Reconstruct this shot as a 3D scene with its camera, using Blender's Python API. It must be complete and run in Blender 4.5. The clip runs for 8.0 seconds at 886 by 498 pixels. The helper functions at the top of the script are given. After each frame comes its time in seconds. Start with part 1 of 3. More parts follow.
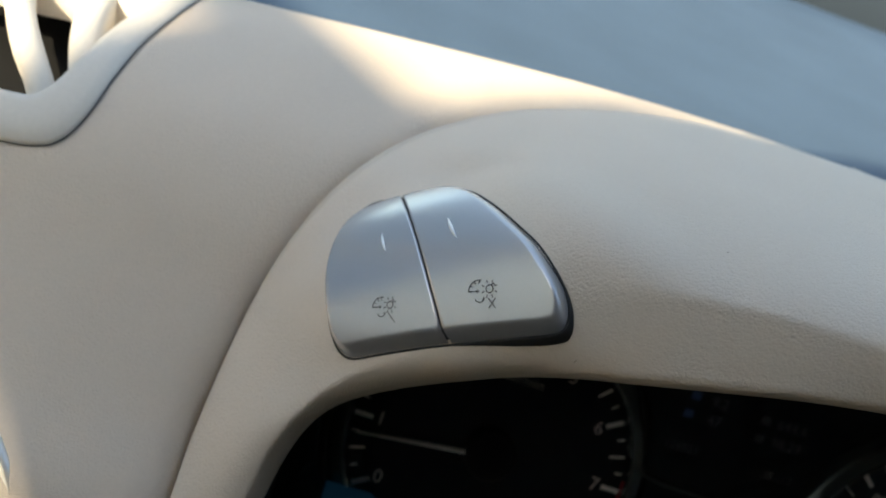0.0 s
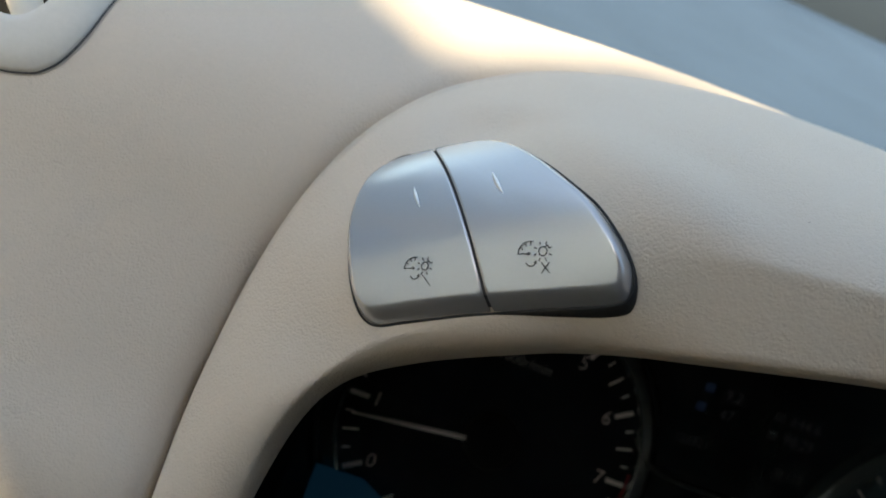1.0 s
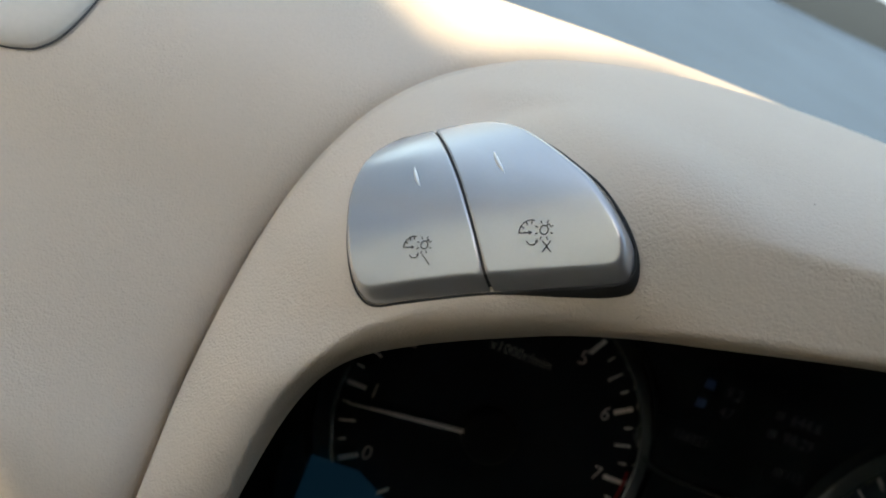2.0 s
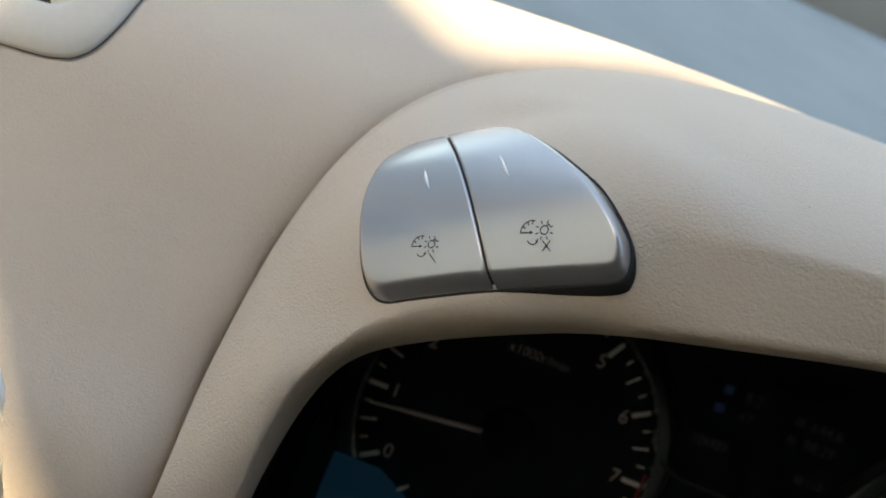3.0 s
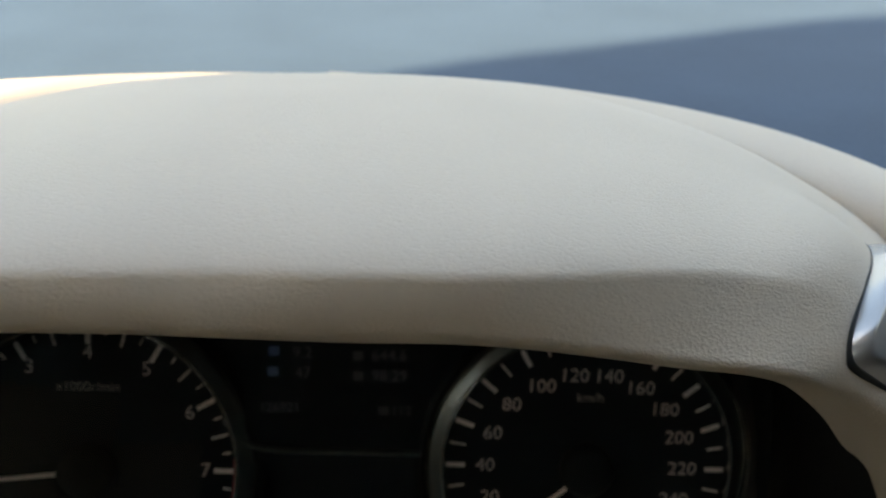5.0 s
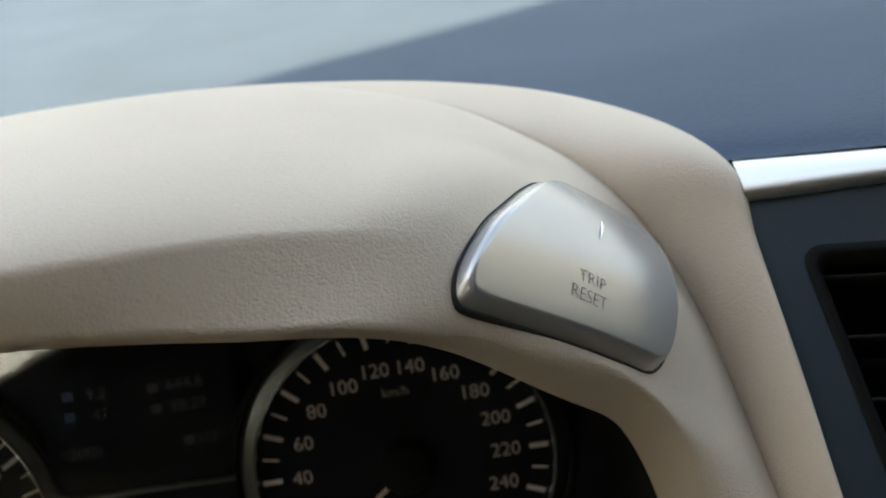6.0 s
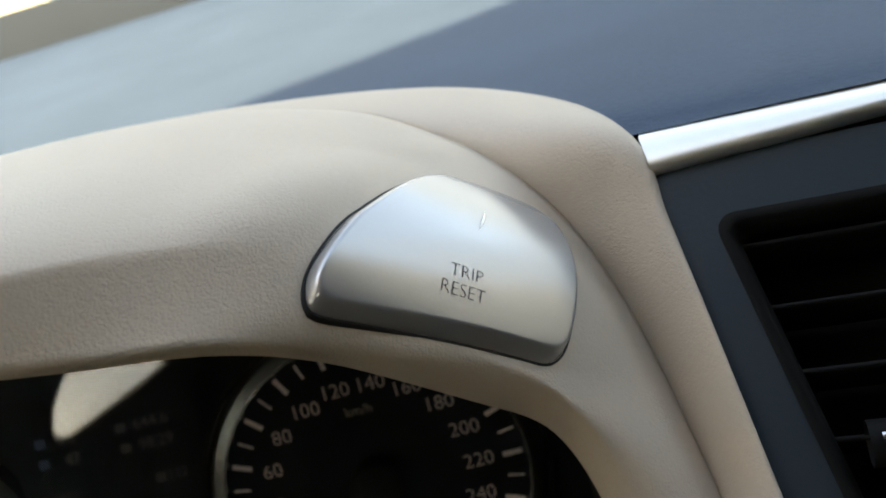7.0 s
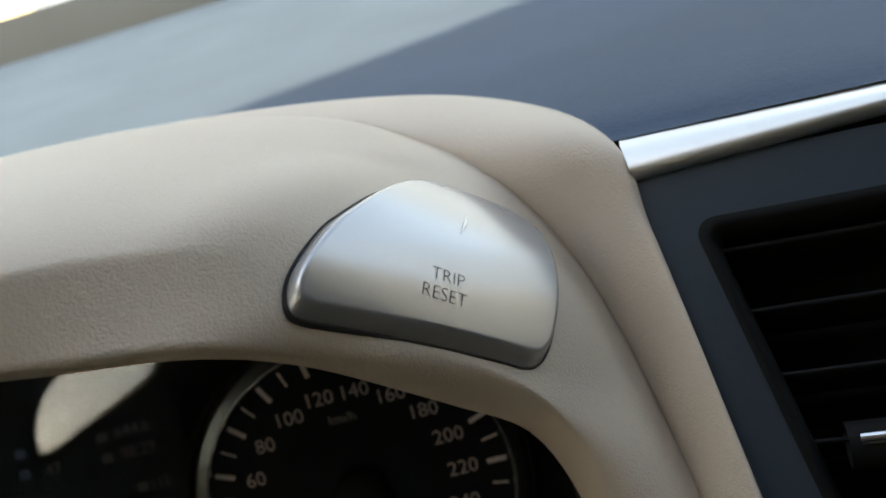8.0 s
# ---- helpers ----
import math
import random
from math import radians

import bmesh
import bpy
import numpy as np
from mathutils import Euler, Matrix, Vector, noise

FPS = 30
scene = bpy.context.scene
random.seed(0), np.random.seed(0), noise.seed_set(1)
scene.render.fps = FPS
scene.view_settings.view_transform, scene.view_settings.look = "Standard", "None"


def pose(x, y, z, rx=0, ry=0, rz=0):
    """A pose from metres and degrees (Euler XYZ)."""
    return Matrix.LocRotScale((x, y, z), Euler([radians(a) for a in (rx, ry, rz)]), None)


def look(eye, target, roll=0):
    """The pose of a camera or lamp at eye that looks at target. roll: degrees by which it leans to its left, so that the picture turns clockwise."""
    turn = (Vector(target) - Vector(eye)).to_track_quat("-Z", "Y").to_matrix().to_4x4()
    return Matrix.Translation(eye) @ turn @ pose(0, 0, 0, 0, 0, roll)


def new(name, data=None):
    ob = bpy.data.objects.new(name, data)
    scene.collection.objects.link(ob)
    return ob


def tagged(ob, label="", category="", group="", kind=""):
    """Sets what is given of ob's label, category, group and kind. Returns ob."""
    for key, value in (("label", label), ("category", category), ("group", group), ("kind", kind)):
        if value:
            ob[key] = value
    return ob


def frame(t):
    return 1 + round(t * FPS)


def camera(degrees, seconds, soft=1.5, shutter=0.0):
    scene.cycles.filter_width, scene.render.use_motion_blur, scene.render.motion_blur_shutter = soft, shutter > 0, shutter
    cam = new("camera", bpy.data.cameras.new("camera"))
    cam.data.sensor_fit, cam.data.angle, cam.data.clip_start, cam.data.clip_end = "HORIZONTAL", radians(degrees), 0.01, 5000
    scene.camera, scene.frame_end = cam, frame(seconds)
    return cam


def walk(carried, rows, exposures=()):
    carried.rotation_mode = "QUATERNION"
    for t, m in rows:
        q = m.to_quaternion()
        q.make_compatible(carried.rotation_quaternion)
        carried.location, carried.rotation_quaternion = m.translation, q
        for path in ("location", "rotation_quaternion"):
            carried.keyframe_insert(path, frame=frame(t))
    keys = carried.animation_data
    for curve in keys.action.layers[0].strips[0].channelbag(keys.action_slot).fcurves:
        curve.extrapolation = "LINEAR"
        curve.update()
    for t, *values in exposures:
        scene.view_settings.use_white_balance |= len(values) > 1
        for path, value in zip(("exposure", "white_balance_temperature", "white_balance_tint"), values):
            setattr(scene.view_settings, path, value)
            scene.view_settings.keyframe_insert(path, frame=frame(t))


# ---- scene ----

# Lengths below are in decimetres about the middle of the instrument faces; at() brings them into the world.
UNIT, BASE = 0.1, 0.95


def at(p):
    return Vector((p[0] * UNIT, p[1] * UNIT, BASE + p[2] * UNIT))


# ------------------------------------------------------------------ camera
cam = camera(56.0, 8.0, soft=1.8, shutter=0.12)
cam.data.dof.use_dof, cam.data.dof.focus_distance, cam.data.dof.aperture_fstop = True, 0.16, 19.0
PATH = [
    (0.0, -0.15757, -0.22387, 1.1378, -8.06, -27.32, 21.25),
    (0.1, -0.16044, -0.21754, 1.13165, -9.25, -27.74, 22.43),
    (0.2, -0.16367, -0.21371, 1.12608, -10.23, -27.81, 23.02),
    (0.3, -0.16491, -0.21271, 1.12438, -10.5, -27.95, 23.95),
    (0.5, -0.16812, -0.21331, 1.12324, -11.02, -27.6, 24.43),
    (1.0, -0.167, -0.21059, 1.11846, -10.95, -26.85, 25.24),
    (1.5, -0.167, -0.20935, 1.11633, -11.02, -26.49, 25.62),
    (2.0, -0.16488, -0.21131, 1.11337, -10.73, -26.38, 25.94),
    (2.2, -0.16489, -0.21414, 1.11335, -10.32, -26.34, 25.64),
    (3.3, -0.15021, -0.22189, 1.12362, -5.15, -27.68, 22.94),
    (3.5, -0.13926, -0.22676, 1.13318, -3.43, -28.49, 20.47),
    (3.7, -0.12189, -0.22732, 1.1393, -2.4, -28.63, 18.66),
    (4.0, -0.08932, -0.23287, 1.14941, -0.98, -27.62, 14.24),
    (4.2, -0.06829, -0.23320, 1.15149, -1.17, -27.54, 11.72),
    (4.5, -0.02328, -0.22966, 1.15521, 0.58, -26.97, 6.29),
    (4.8, 0.00714, -0.22548, 1.15105, -0.05, -27.36, 2.56),
    (5, 0.03342, -0.21810, 1.14691, -0.52, -27.28, 0.63),
    (5.2, 0.04942, -0.21408, 1.14103, -0.73, -26.91, -1.14),
    (6.3, 0.13051, -0.21908, 1.12595, 2.8, -24.79, -13.29),
    (6.5, 0.13961, -0.21676, 1.12145, 4.53, -24.15, -15.61),
    (7.0, 0.14658, -0.2157, 1.11684, 5.12, -23.18, -17.32),
    (7.5, 0.14662, -0.21398, 1.11477, 4.24, -22.8, -17.23),
    (8.0, 0.14725, -0.21684, 1.11547, 3.94, -22.66, -16.94),
]


def aim(x, y, z, yaw, pitch, roll):
    a, b = radians(yaw), radians(pitch)
    way = Vector((-math.sin(a) * math.cos(b), math.cos(a) * math.cos(b), math.sin(b)))
    eye = Vector((x, y, z))
    return look(eye, eye + way, roll)


EXPOSURE = [(0.0, 2.01, 8600, 4), (2.2, 2.29, 9350, 6), (3.6, 2.28, 9900, 8), (4.5, 2.5, 10150, 7), (5.2, 2.63, 10450, 7), (6.3, 2.89, 11600, 10), (8.0, 2.63, 11500, 10)]
walk(cam, [(t, aim(*row)) for t, *row in PATH], exposures=EXPOSURE)

# ------------------------------------------------------------------ light
SUN_WAY = Vector((-0.55, -0.60, 0.58)).normalized()
world = bpy.data.worlds.new("sky")
world.use_nodes = True
scene.world = world
sky = world.node_tree.nodes.new("ShaderNodeTexSky")
sky.sky_type, sky.sun_disc = "NISHITA", False
sky.sun_elevation = math.asin(SUN_WAY.z)
sky.dust_density, sky.ozone_density = 0.6, 2.0
sky.sun_rotation = math.atan2(SUN_WAY.x, SUN_WAY.y)
background = world.node_tree.nodes["Background"]
background.inputs["Strength"].default_value = 0.15
world.node_tree.links.new(sky.outputs["Color"], background.inputs["Color"])

sun = new("sun", bpy.data.lights.new("sun", "SUN"))
sun.data.energy, sun.data.angle, sun.data.color = 2.75, radians(1.5), (1.0, 0.935, 0.84)
sun.matrix_world = look(SUN_WAY * 10, (0, 0, 0))


# ------------------------------------------------------------------ materials
def material(name, colour, rough=0.5, metal=0.0, grain=0.0, scale=900.0, vary=0.06, kind="noise", coat=0.0, spec=0.5, stretch=(1, 1, 1)):
    m = bpy.data.materials.new(name)
    m.use_nodes = True
    t = m.node_tree
    b = t.nodes["Principled BSDF"]
    b.inputs["Roughness"].default_value, b.inputs["Metallic"].default_value = rough, metal
    b.inputs["Coat Weight"].default_value = coat
    b.inputs["Specular IOR Level"].default_value = spec
    co = t.nodes.new("ShaderNodeTexCoord")
    mp = t.nodes.new("ShaderNodeMapping")
    mp.inputs["Scale"].default_value = stretch
    t.links.new(co.outputs["Object"], mp.inputs["Vector"])
    big = t.nodes.new("ShaderNodeTexNoise")
    big.inputs["Scale"].default_value, big.inputs["Detail"].default_value = 14.0, 4.0
    t.links.new(co.outputs["Object"], big.inputs["Vector"])
    fine = t.nodes.new("ShaderNodeTexNoise")
    fine.inputs["Scale"].default_value, fine.inputs["Detail"].default_value = scale * 0.5, 3.0
    t.links.new(mp.outputs["Vector"], fine.inputs["Vector"])
    mix = t.nodes.new("ShaderNodeMath")
    mix.operation = "MULTIPLY_ADD"
    t.links.new(fine.outputs["Fac"], mix.inputs[0])
    mix.inputs[1].default_value = 0.5
    t.links.new(big.outputs["Fac"], mix.inputs[2])
    ramp = t.nodes.new("ShaderNodeValToRGB")
    ramp.color_ramp.elements[0].position, ramp.color_ramp.elements[1].position = 0.45, 1.05
    ramp.color_ramp.elements[0].color = (*[c * (1 - vary) for c in colour], 1)
    ramp.color_ramp.elements[1].color = (*[min(1, c * (1 + vary)) for c in colour], 1)
    t.links.new(mix.outputs[0], ramp.inputs["Fac"])
    t.links.new(ramp.outputs["Color"], b.inputs["Base Color"])
    if grain:
        bump = t.nodes.new("ShaderNodeBump")
        bump.inputs["Strength"].default_value, bump.inputs["Distance"].default_value = grain, 0.0006
        if kind == "leather":
            warp = t.nodes.new("ShaderNodeTexNoise")
            warp.inputs["Scale"].default_value = scale * 0.7
            t.links.new(mp.outputs["Vector"], warp.inputs["Vector"])
            add = t.nodes.new("ShaderNodeVectorMath")
            add.operation = "MULTIPLY_ADD"
            t.links.new(warp.outputs["Color"], add.inputs[0])
            add.inputs[1].default_value = (1.6 / scale, 1.6 / scale, 1.6 / scale)
            t.links.new(mp.outputs["Vector"], add.inputs[2])
            cell = t.nodes.new("ShaderNodeTexVoronoi")
            cell.feature = "SMOOTH_F1"
            cell.inputs["Scale"].default_value, cell.inputs["Smoothness"].default_value = scale, 0.6
            t.links.new(add.outputs["Vector"], cell.inputs["Vector"])
            pebble = t.nodes.new("ShaderNodeMath")
            pebble.operation = "MULTIPLY"
            pebble.inputs[1].default_value = -0.55
            t.links.new(cell.outputs["Distance"], pebble.inputs[0])
            soft = t.nodes.new("ShaderNodeMath")
            soft.operation = "MULTIPLY_ADD"
            soft.inputs[1].default_value = 0.4
            t.links.new(fine.outputs["Fac"], soft.inputs[0])
            t.links.new(pebble.outputs[0], soft.inputs[2])
            # the wrinkles are deeper in some places than in others
            uneven = t.nodes.new("ShaderNodeTexNoise")
            uneven.inputs["Scale"].default_value = 45.0
            t.links.new(co.outputs["Object"], uneven.inputs["Vector"])
            depth = t.nodes.new("ShaderNodeMapRange")
            depth.inputs["From Min"].default_value, depth.inputs["From Max"].default_value = 0.3, 0.7
            depth.inputs["To Min"].default_value, depth.inputs["To Max"].default_value = 0.35, 1.2
            t.links.new(uneven.outputs["Fac"], depth.inputs["Value"])
            deep = t.nodes.new("ShaderNodeMath")
            deep.operation = "MULTIPLY"
            t.links.new(soft.outputs[0], deep.inputs[0])
            t.links.new(depth.outputs["Result"], deep.inputs[1])
            t.links.new(deep.outputs[0], bump.inputs["Height"])
        else:
            t.links.new(fine.outputs["Fac"], bump.inputs["Height"])
        t.links.new(bump.outputs["Normal"], b.inputs["Normal"])
    return m


def glowing(name, colour, strength):
    m = material(name, colour, 0.6)
    b = m.node_tree.nodes["Principled BSDF"]
    b.inputs["Emission Color"].default_value = (*colour, 1)
    b.inputs["Emission Strength"].default_value = strength
    return m


LEATHER = material("beige grained leatherette", (0.60, 0.50, 0.405), 0.55, grain=0.5, scale=1900, kind="leather", vary=0.05, spec=0.35)
VENT_BEIGE = material("smooth beige plastic", (0.62, 0.57, 0.50), 0.5, grain=0.08, scale=1500, spec=0.4)
SILVER = material("satin silver paint", (0.50, 0.50, 0.505), 0.235, 0.6, grain=0.02, scale=3000, vary=0.03)
GAP = material("black rubber gap", (0.012, 0.012, 0.013), 0.7)
SEAM = material("grey joint", (0.07, 0.068, 0.066), 0.7)
PRINT = material("dark grey print", (0.040, 0.040, 0.040), 0.8, spec=0.1)
BLACK = material("matt black plastic", (0.006, 0.006, 0.006), 0.7, grain=0.15, scale=2200, spec=0.15)
DIAL = material("black dial print", (0.010, 0.0115, 0.014), 0.6, spec=0.08)
WHITE = material("pale printed numerals", (0.86, 0.76, 0.77), 0.6)
NUMERAL = material("dull pink-grey numerals", (0.62, 0.52, 0.52), 0.6)
PALE = material("dim printed unit", (0.34, 0.31, 0.31), 0.6)
RED = material("red printed band", (0.35, 0.02, 0.03), 0.6)
CHROME = material("bright chrome", (0.75, 0.76, 0.78), 0.12, 1.0)
DARK_CHROME = material("dull dark chrome", (0.42, 0.43, 0.42), 0.22, 1.0)
RING = material("smoked metal ring", (0.13, 0.138, 0.134), 0.28, 1.0)
TOP = material("dark blue-grey soft dash skin", (0.052, 0.086, 0.130), 0.6, grain=0.25, scale=900, kind="leather", vary=0.12, spec=0.1)
SEAL = material("grey windscreen band", (0.025, 0.036, 0.048), 0.9, grain=0.1, scale=900, spec=0.2)
SCUFF = material("scuffed leatherette", (0.38, 0.31, 0.25), 0.7)
PANEL = material("charcoal grained plastic", (0.008, 0.022, 0.034), 0.5, grain=0.15, scale=1800)
SATIN = material("satin aluminium trim", (0.84, 0.81, 0.76), 0.42, 1.0, grain=0.02, scale=2500, vary=0.03)
LINER = material("woven headlining", (0.72, 0.66, 0.57), 0.9, grain=0.3, scale=700)
PILLAR = material("pale pillar trim", (0.74, 0.70, 0.64), 0.8, grain=0.2, scale=900)
SAND = material("grey dusty asphalt", (0.115, 0.12, 0.13), 0.95, grain=0.3, scale=3, vary=0.25)
# Tones of the added backdrop walls, picked for how the silver keys mirror them.
CREAM_BACKDROP = material("pale cream backdrop", (0.86, 0.79, 0.68), 0.95, grain=0.3, scale=6, vary=0.1)
BLUE_BACKDROP = material("blue-grey backdrop", (0.23, 0.305, 0.40), 0.95, grain=0.3, scale=6, vary=0.1)
BEIGE_BACKDROP = material("beige backdrop", (0.66, 0.58, 0.455), 0.95, grain=0.3, scale=6, vary=0.15)
# Tones of the unseen cabin, picked for bounce light and the cover's reflection.
CARPET = material("dark grey-brown carpet", (0.085, 0.075, 0.062), 0.95, grain=0.4, scale=500)
QUARTER = material("blue-grey quarter trim", (0.14, 0.20, 0.22), 0.95, grain=0.3, scale=600)
REAR_TRIM = material("dark blue-grey cloth", (0.055, 0.086, 0.096), 0.95, grain=0.3, scale=600)
DOOR_TRIM = material("beige cloth and trim", (0.44, 0.36, 0.27), 0.9, grain=0.3, scale=600)
GREEN_BLUE = glowing("blue lit segment", (0.0008, 0.017, 0.044), 0.08)
LCD_BLUE = glowing("blue screen glyph", (0.009, 0.022, 0.065), 0.03)
LCD_DIM = glowing("dim screen glyph", (0.02, 0.022, 0.028), 0.01)
LCD_GREY = glowing("grey screen glyph", (0.024, 0.027, 0.037), 0.02)


# ------------------------------------------------------------------ builders
def mesh_of(name, verts, faces, mat, smooth=True):
    me = bpy.data.meshes.new(name)
    me.from_pydata([at(v) for v in verts], [], faces)
    me.materials.append(mat)
    me.polygons.foreach_set("use_smooth", [smooth] * len(me.polygons))
    me.update()
    return me


def thing(name, label, category, mat=None, verts=None, faces=None, kind="", group="", smooth=True):
    ob = new(name, mesh_of(name, verts, faces, mat, smooth) if verts else None)
    return tagged(ob, label, category, group, kind)


def part(name, verts, faces, mat, parent, label="", smooth=True):
    ob = new(name, mesh_of(name, verts, faces, mat, smooth))
    ob.parent = parent
    if label:
        tagged(ob, label)
    return ob


def sheet(rows, close=False):
    """Vertices and quads of a net of points."""
    n = len(rows[0])
    verts = [p for row in rows for p in row]
    faces = []
    for i in range(len(rows) - 1):
        for j in range(n - 1 + (1 if close else 0)):
            k = (j + 1) % n
            faces.append((i * n + j, i * n + k, (i + 1) * n + k, (i + 1) * n + j))
    return verts, faces


def thick(ob, metres, offset=-1.0):
    m = ob.modifiers.new("thickness", "SOLIDIFY")
    m.thickness, m.offset = metres, offset
    return ob


def curve_through(points, n):
    """Points along a smooth curve through the given ones, n to a stretch."""
    p = [Vector(q) for q in points]
    p = [2 * p[0] - p[1], *p, 2 * p[-1] - p[-2]]
    out = []
    for i in range(1, len(p) - 2):
        a, b, c, d = p[i - 1 : i + 3]
        for k in range(n):
            t = k / n
            out.append(0.5 * (2 * b + (c - a) * t + (2 * a - 5 * b + 4 * c - d) * t * t + (3 * b - a - 3 * c + d) * t ** 3))
    return out + [p[-2]]


def loop_through(points, n):
    p = [Vector(q) for q in points]
    m, out = len(p), []
    for i in range(m):
        a, b, c, d = p[i - 1], p[i], p[(i + 1) % m], p[(i + 2) % m]
        for k in range(n):
            t = k / n
            out.append(0.5 * (2 * b + (c - a) * t + (2 * a - 5 * b + 4 * c - d) * t * t + (3 * b - a - 3 * c + d) * t ** 3))
    return out


def smoothstep(a, b, x):
    t = max(0.0, min(1.0, (x - a) / (b - a)))
    return t * t * (3 - 2 * t)


def tween(xs, ys, x):
    return float(np.interp(x, xs, ys))


def bent_box(a, b, wide, high, along):
    """A small bar from a to b with its width along the given direction."""
    a, b = Vector(a), Vector(b)
    side = Vector(along).normalized() * wide / 2
    up = (b - a).cross(side).normalized() * high / 2
    v = [a - side - up, a + side - up, a + side + up, a - side + up, b - side - up, b + side - up, b + side + up, b - side + up]
    return v, [(3, 2, 1, 0), (4, 5, 6, 7), (0, 1, 5, 4), (1, 2, 6, 5), (2, 3, 7, 6), (3, 0, 4, 7)]


def block(name, size, middle, mat, **tags):
    x, y, z = (s / 2 for s in size)
    v = [(middle[0] + i * x, middle[1] + j * y, middle[2] + k * z) for i in (-1, 1) for j in (-1, 1) for k in (-1, 1)]
    f = [(0, 1, 3, 2), (4, 6, 7, 5), (0, 4, 5, 1), (2, 3, 7, 6), (0, 2, 6, 4), (1, 5, 7, 3)]
    return thing(name, mat=mat, verts=v, faces=f, smooth=False, **tags)


# ------------------------------------------------------------------ hood over the instruments
XC = -0.01
# opening edge, outer seam, outward way, swell at the edge, swell at the seam: from the foot of one side to the middle
STATIONS = [
    ((1.56, -0.86, -0.60), (1.765, -1.12, -0.60), (0.2, -0.97, 0.0), 0.08, 0.06),
    ((1.56, -0.87, 0.00), (1.755, -1.03, 0.00), (0.2, -0.97, 0.0), 0.08, 0.06),
    ((1.552, -0.868, 0.29), (1.747, -0.93, 0.26), (0.2, -0.95, 0.1), 0.08, 0.06),
    ((1.518, -0.838, 0.585), (1.747, -0.72, 0.45), (0.4, -0.80, 0.3), 0.08, 0.06),
    ((1.402, -0.852, 0.772), (1.714, -0.50, 0.685), (0.6, -0.50, 0.5), 0.045, 0.03),
    ((1.205, -0.923, 0.948), (1.65, -0.355, 0.87), (0.683, -0.341, 0.646), 0.03, 0.02),
    ((0.985, -0.995, 1.103), (1.545, -0.21, 1.005), (0.5, -0.35, 0.80), 0.085, 0.055),
    ((0.745, -1.042, 1.196), (1.38, -0.03, 1.095), (0.3, -0.30, 0.90), 0.15, 0.10),
    ((0.45, -1.075, 1.235), (1.10, 0.17, 1.174), (0.15, -0.25, 0.95), 0.18, 0.13),
    ((0.20, -1.08, 1.247), (0.60, 0.36, 1.241), (0.08, -0.2, 0.98), 0.19, 0.15),
    ((0.0, -1.08, 1.25), (0.0, 0.40, 1.258), (0.0, -0.18, 0.98), 0.195, 0.16),
]


# how far the lip hangs below the rail, station by station, and how far in the seam towards the console lies
LIP_DROP = (0, 0, 0.020, 0.108, 0.122, 0.096, 0.094, 0.056, 0.011, 0.014, 0.025, 0.031, 0.030, 0.062, 0.058, 0.084, 0.152, 0.182, 0.112, 0, 0)
SEAM_IN = ((-0.035, 0), (-0.035, 0), (-0.020, 0), (0.004, 0), (0.019, 0), (0.030, 0.010), (0.030, 0.055), (0.020, 0.066), (0, 0.032), (-0.006, 0.010), (0, 0))


def both_sides(index):
    half = [Vector(s[index]) if not isinstance(s[index], float) else s[index] for s in STATIONS]
    if isinstance(half[0], float):
        return half + half[-2::-1]
    flip = [Vector((-p.x, p.y, p.z)) for p in half]
    if index == 1:
        half = [p - Vector((x, y, 0)) for p, (x, y) in zip(half, SEAM_IN)]
    return flip + half[-2::-1]


STEP = 7
edge_rail = curve_through([p + Vector((XC, 0, 0)) for p in both_sides(0)], STEP)
seam_rail = curve_through([p + Vector((XC, 0, 0)) for p in both_sides(1)], STEP)
out_rail = curve_through(both_sides(2), STEP)
swell_a = [v.x for v in curve_through([(s, 0, 0) for s in both_sides(3)], STEP)]
lip_drop = [v.x for v in curve_through([(d, 0, 0) for d in LIP_DROP], STEP)]
swell_b = [v.x for v in curve_through([(s, 0, 0) for s in both_sides(4)], STEP)]

# the crease between the face towards the driver and the top: how high and how far back it lies, how steeply the top leaves it, how sharp it is
CREASE = [(0.06, 0.26, 0.1, 0)] * 6 + [(0.084, 0.250, 0.12, 0.85), (0.098, 0.150, 0.22, 1), (0.108, 0.042, 0.58, 1), (0.105, 0.028, 0.66, 1), (0.099, 0.034, 0.66, 1)]
CONSOLE_CREASE = [CREASE[-2], (0.112, 0.052, 0.55, 1), (0.106, 0.178, 0.2, 1), (0.086, 0.265, 0.12, 0.85)] + CREASE[5::-1]
crease_rail = [[v.x for v in curve_through([(c[i], 0, 0) for c in CREASE + CONSOLE_CREASE], STEP)] for i in range(4)]

# the plane on which a switch sits: foot of its middle, along, up the face, outward
SW_O, SW_U = Vector((-1.297, -0.841, 0.943)), Vector((0.728, -0.248, 0.639)).normalized()
SW_N = Vector((-0.683, -0.341, 0.646)).normalized()
SW_V = SW_N.cross(SW_U).normalized()
SW_N = SW_U.cross(SW_V).normalized()
OUTLINE = [(-0.15, 0.432), (-0.04, 0.424), (0.015, 0.393), (0.058, 0.35), (0.113, 0.287), (0.166, 0.22), (0.209, 0.164), (0.241, 0.105), (0.259, 0.058),
           (0.262, 0.024), (0.252, -0.003), (0.228, -0.013), (0.15, -0.009), (0.05, -0.003), (-0.05, 0.002), (-0.17, 0.003), (-0.225, 0.003), (-0.254, 0.016),
           (-0.273, 0.045), (-0.288, 0.10), (-0.298, 0.17), (-0.302, 0.24), (-0.298, 0.31), (-0.284, 0.37), (-0.245, 0.416)]


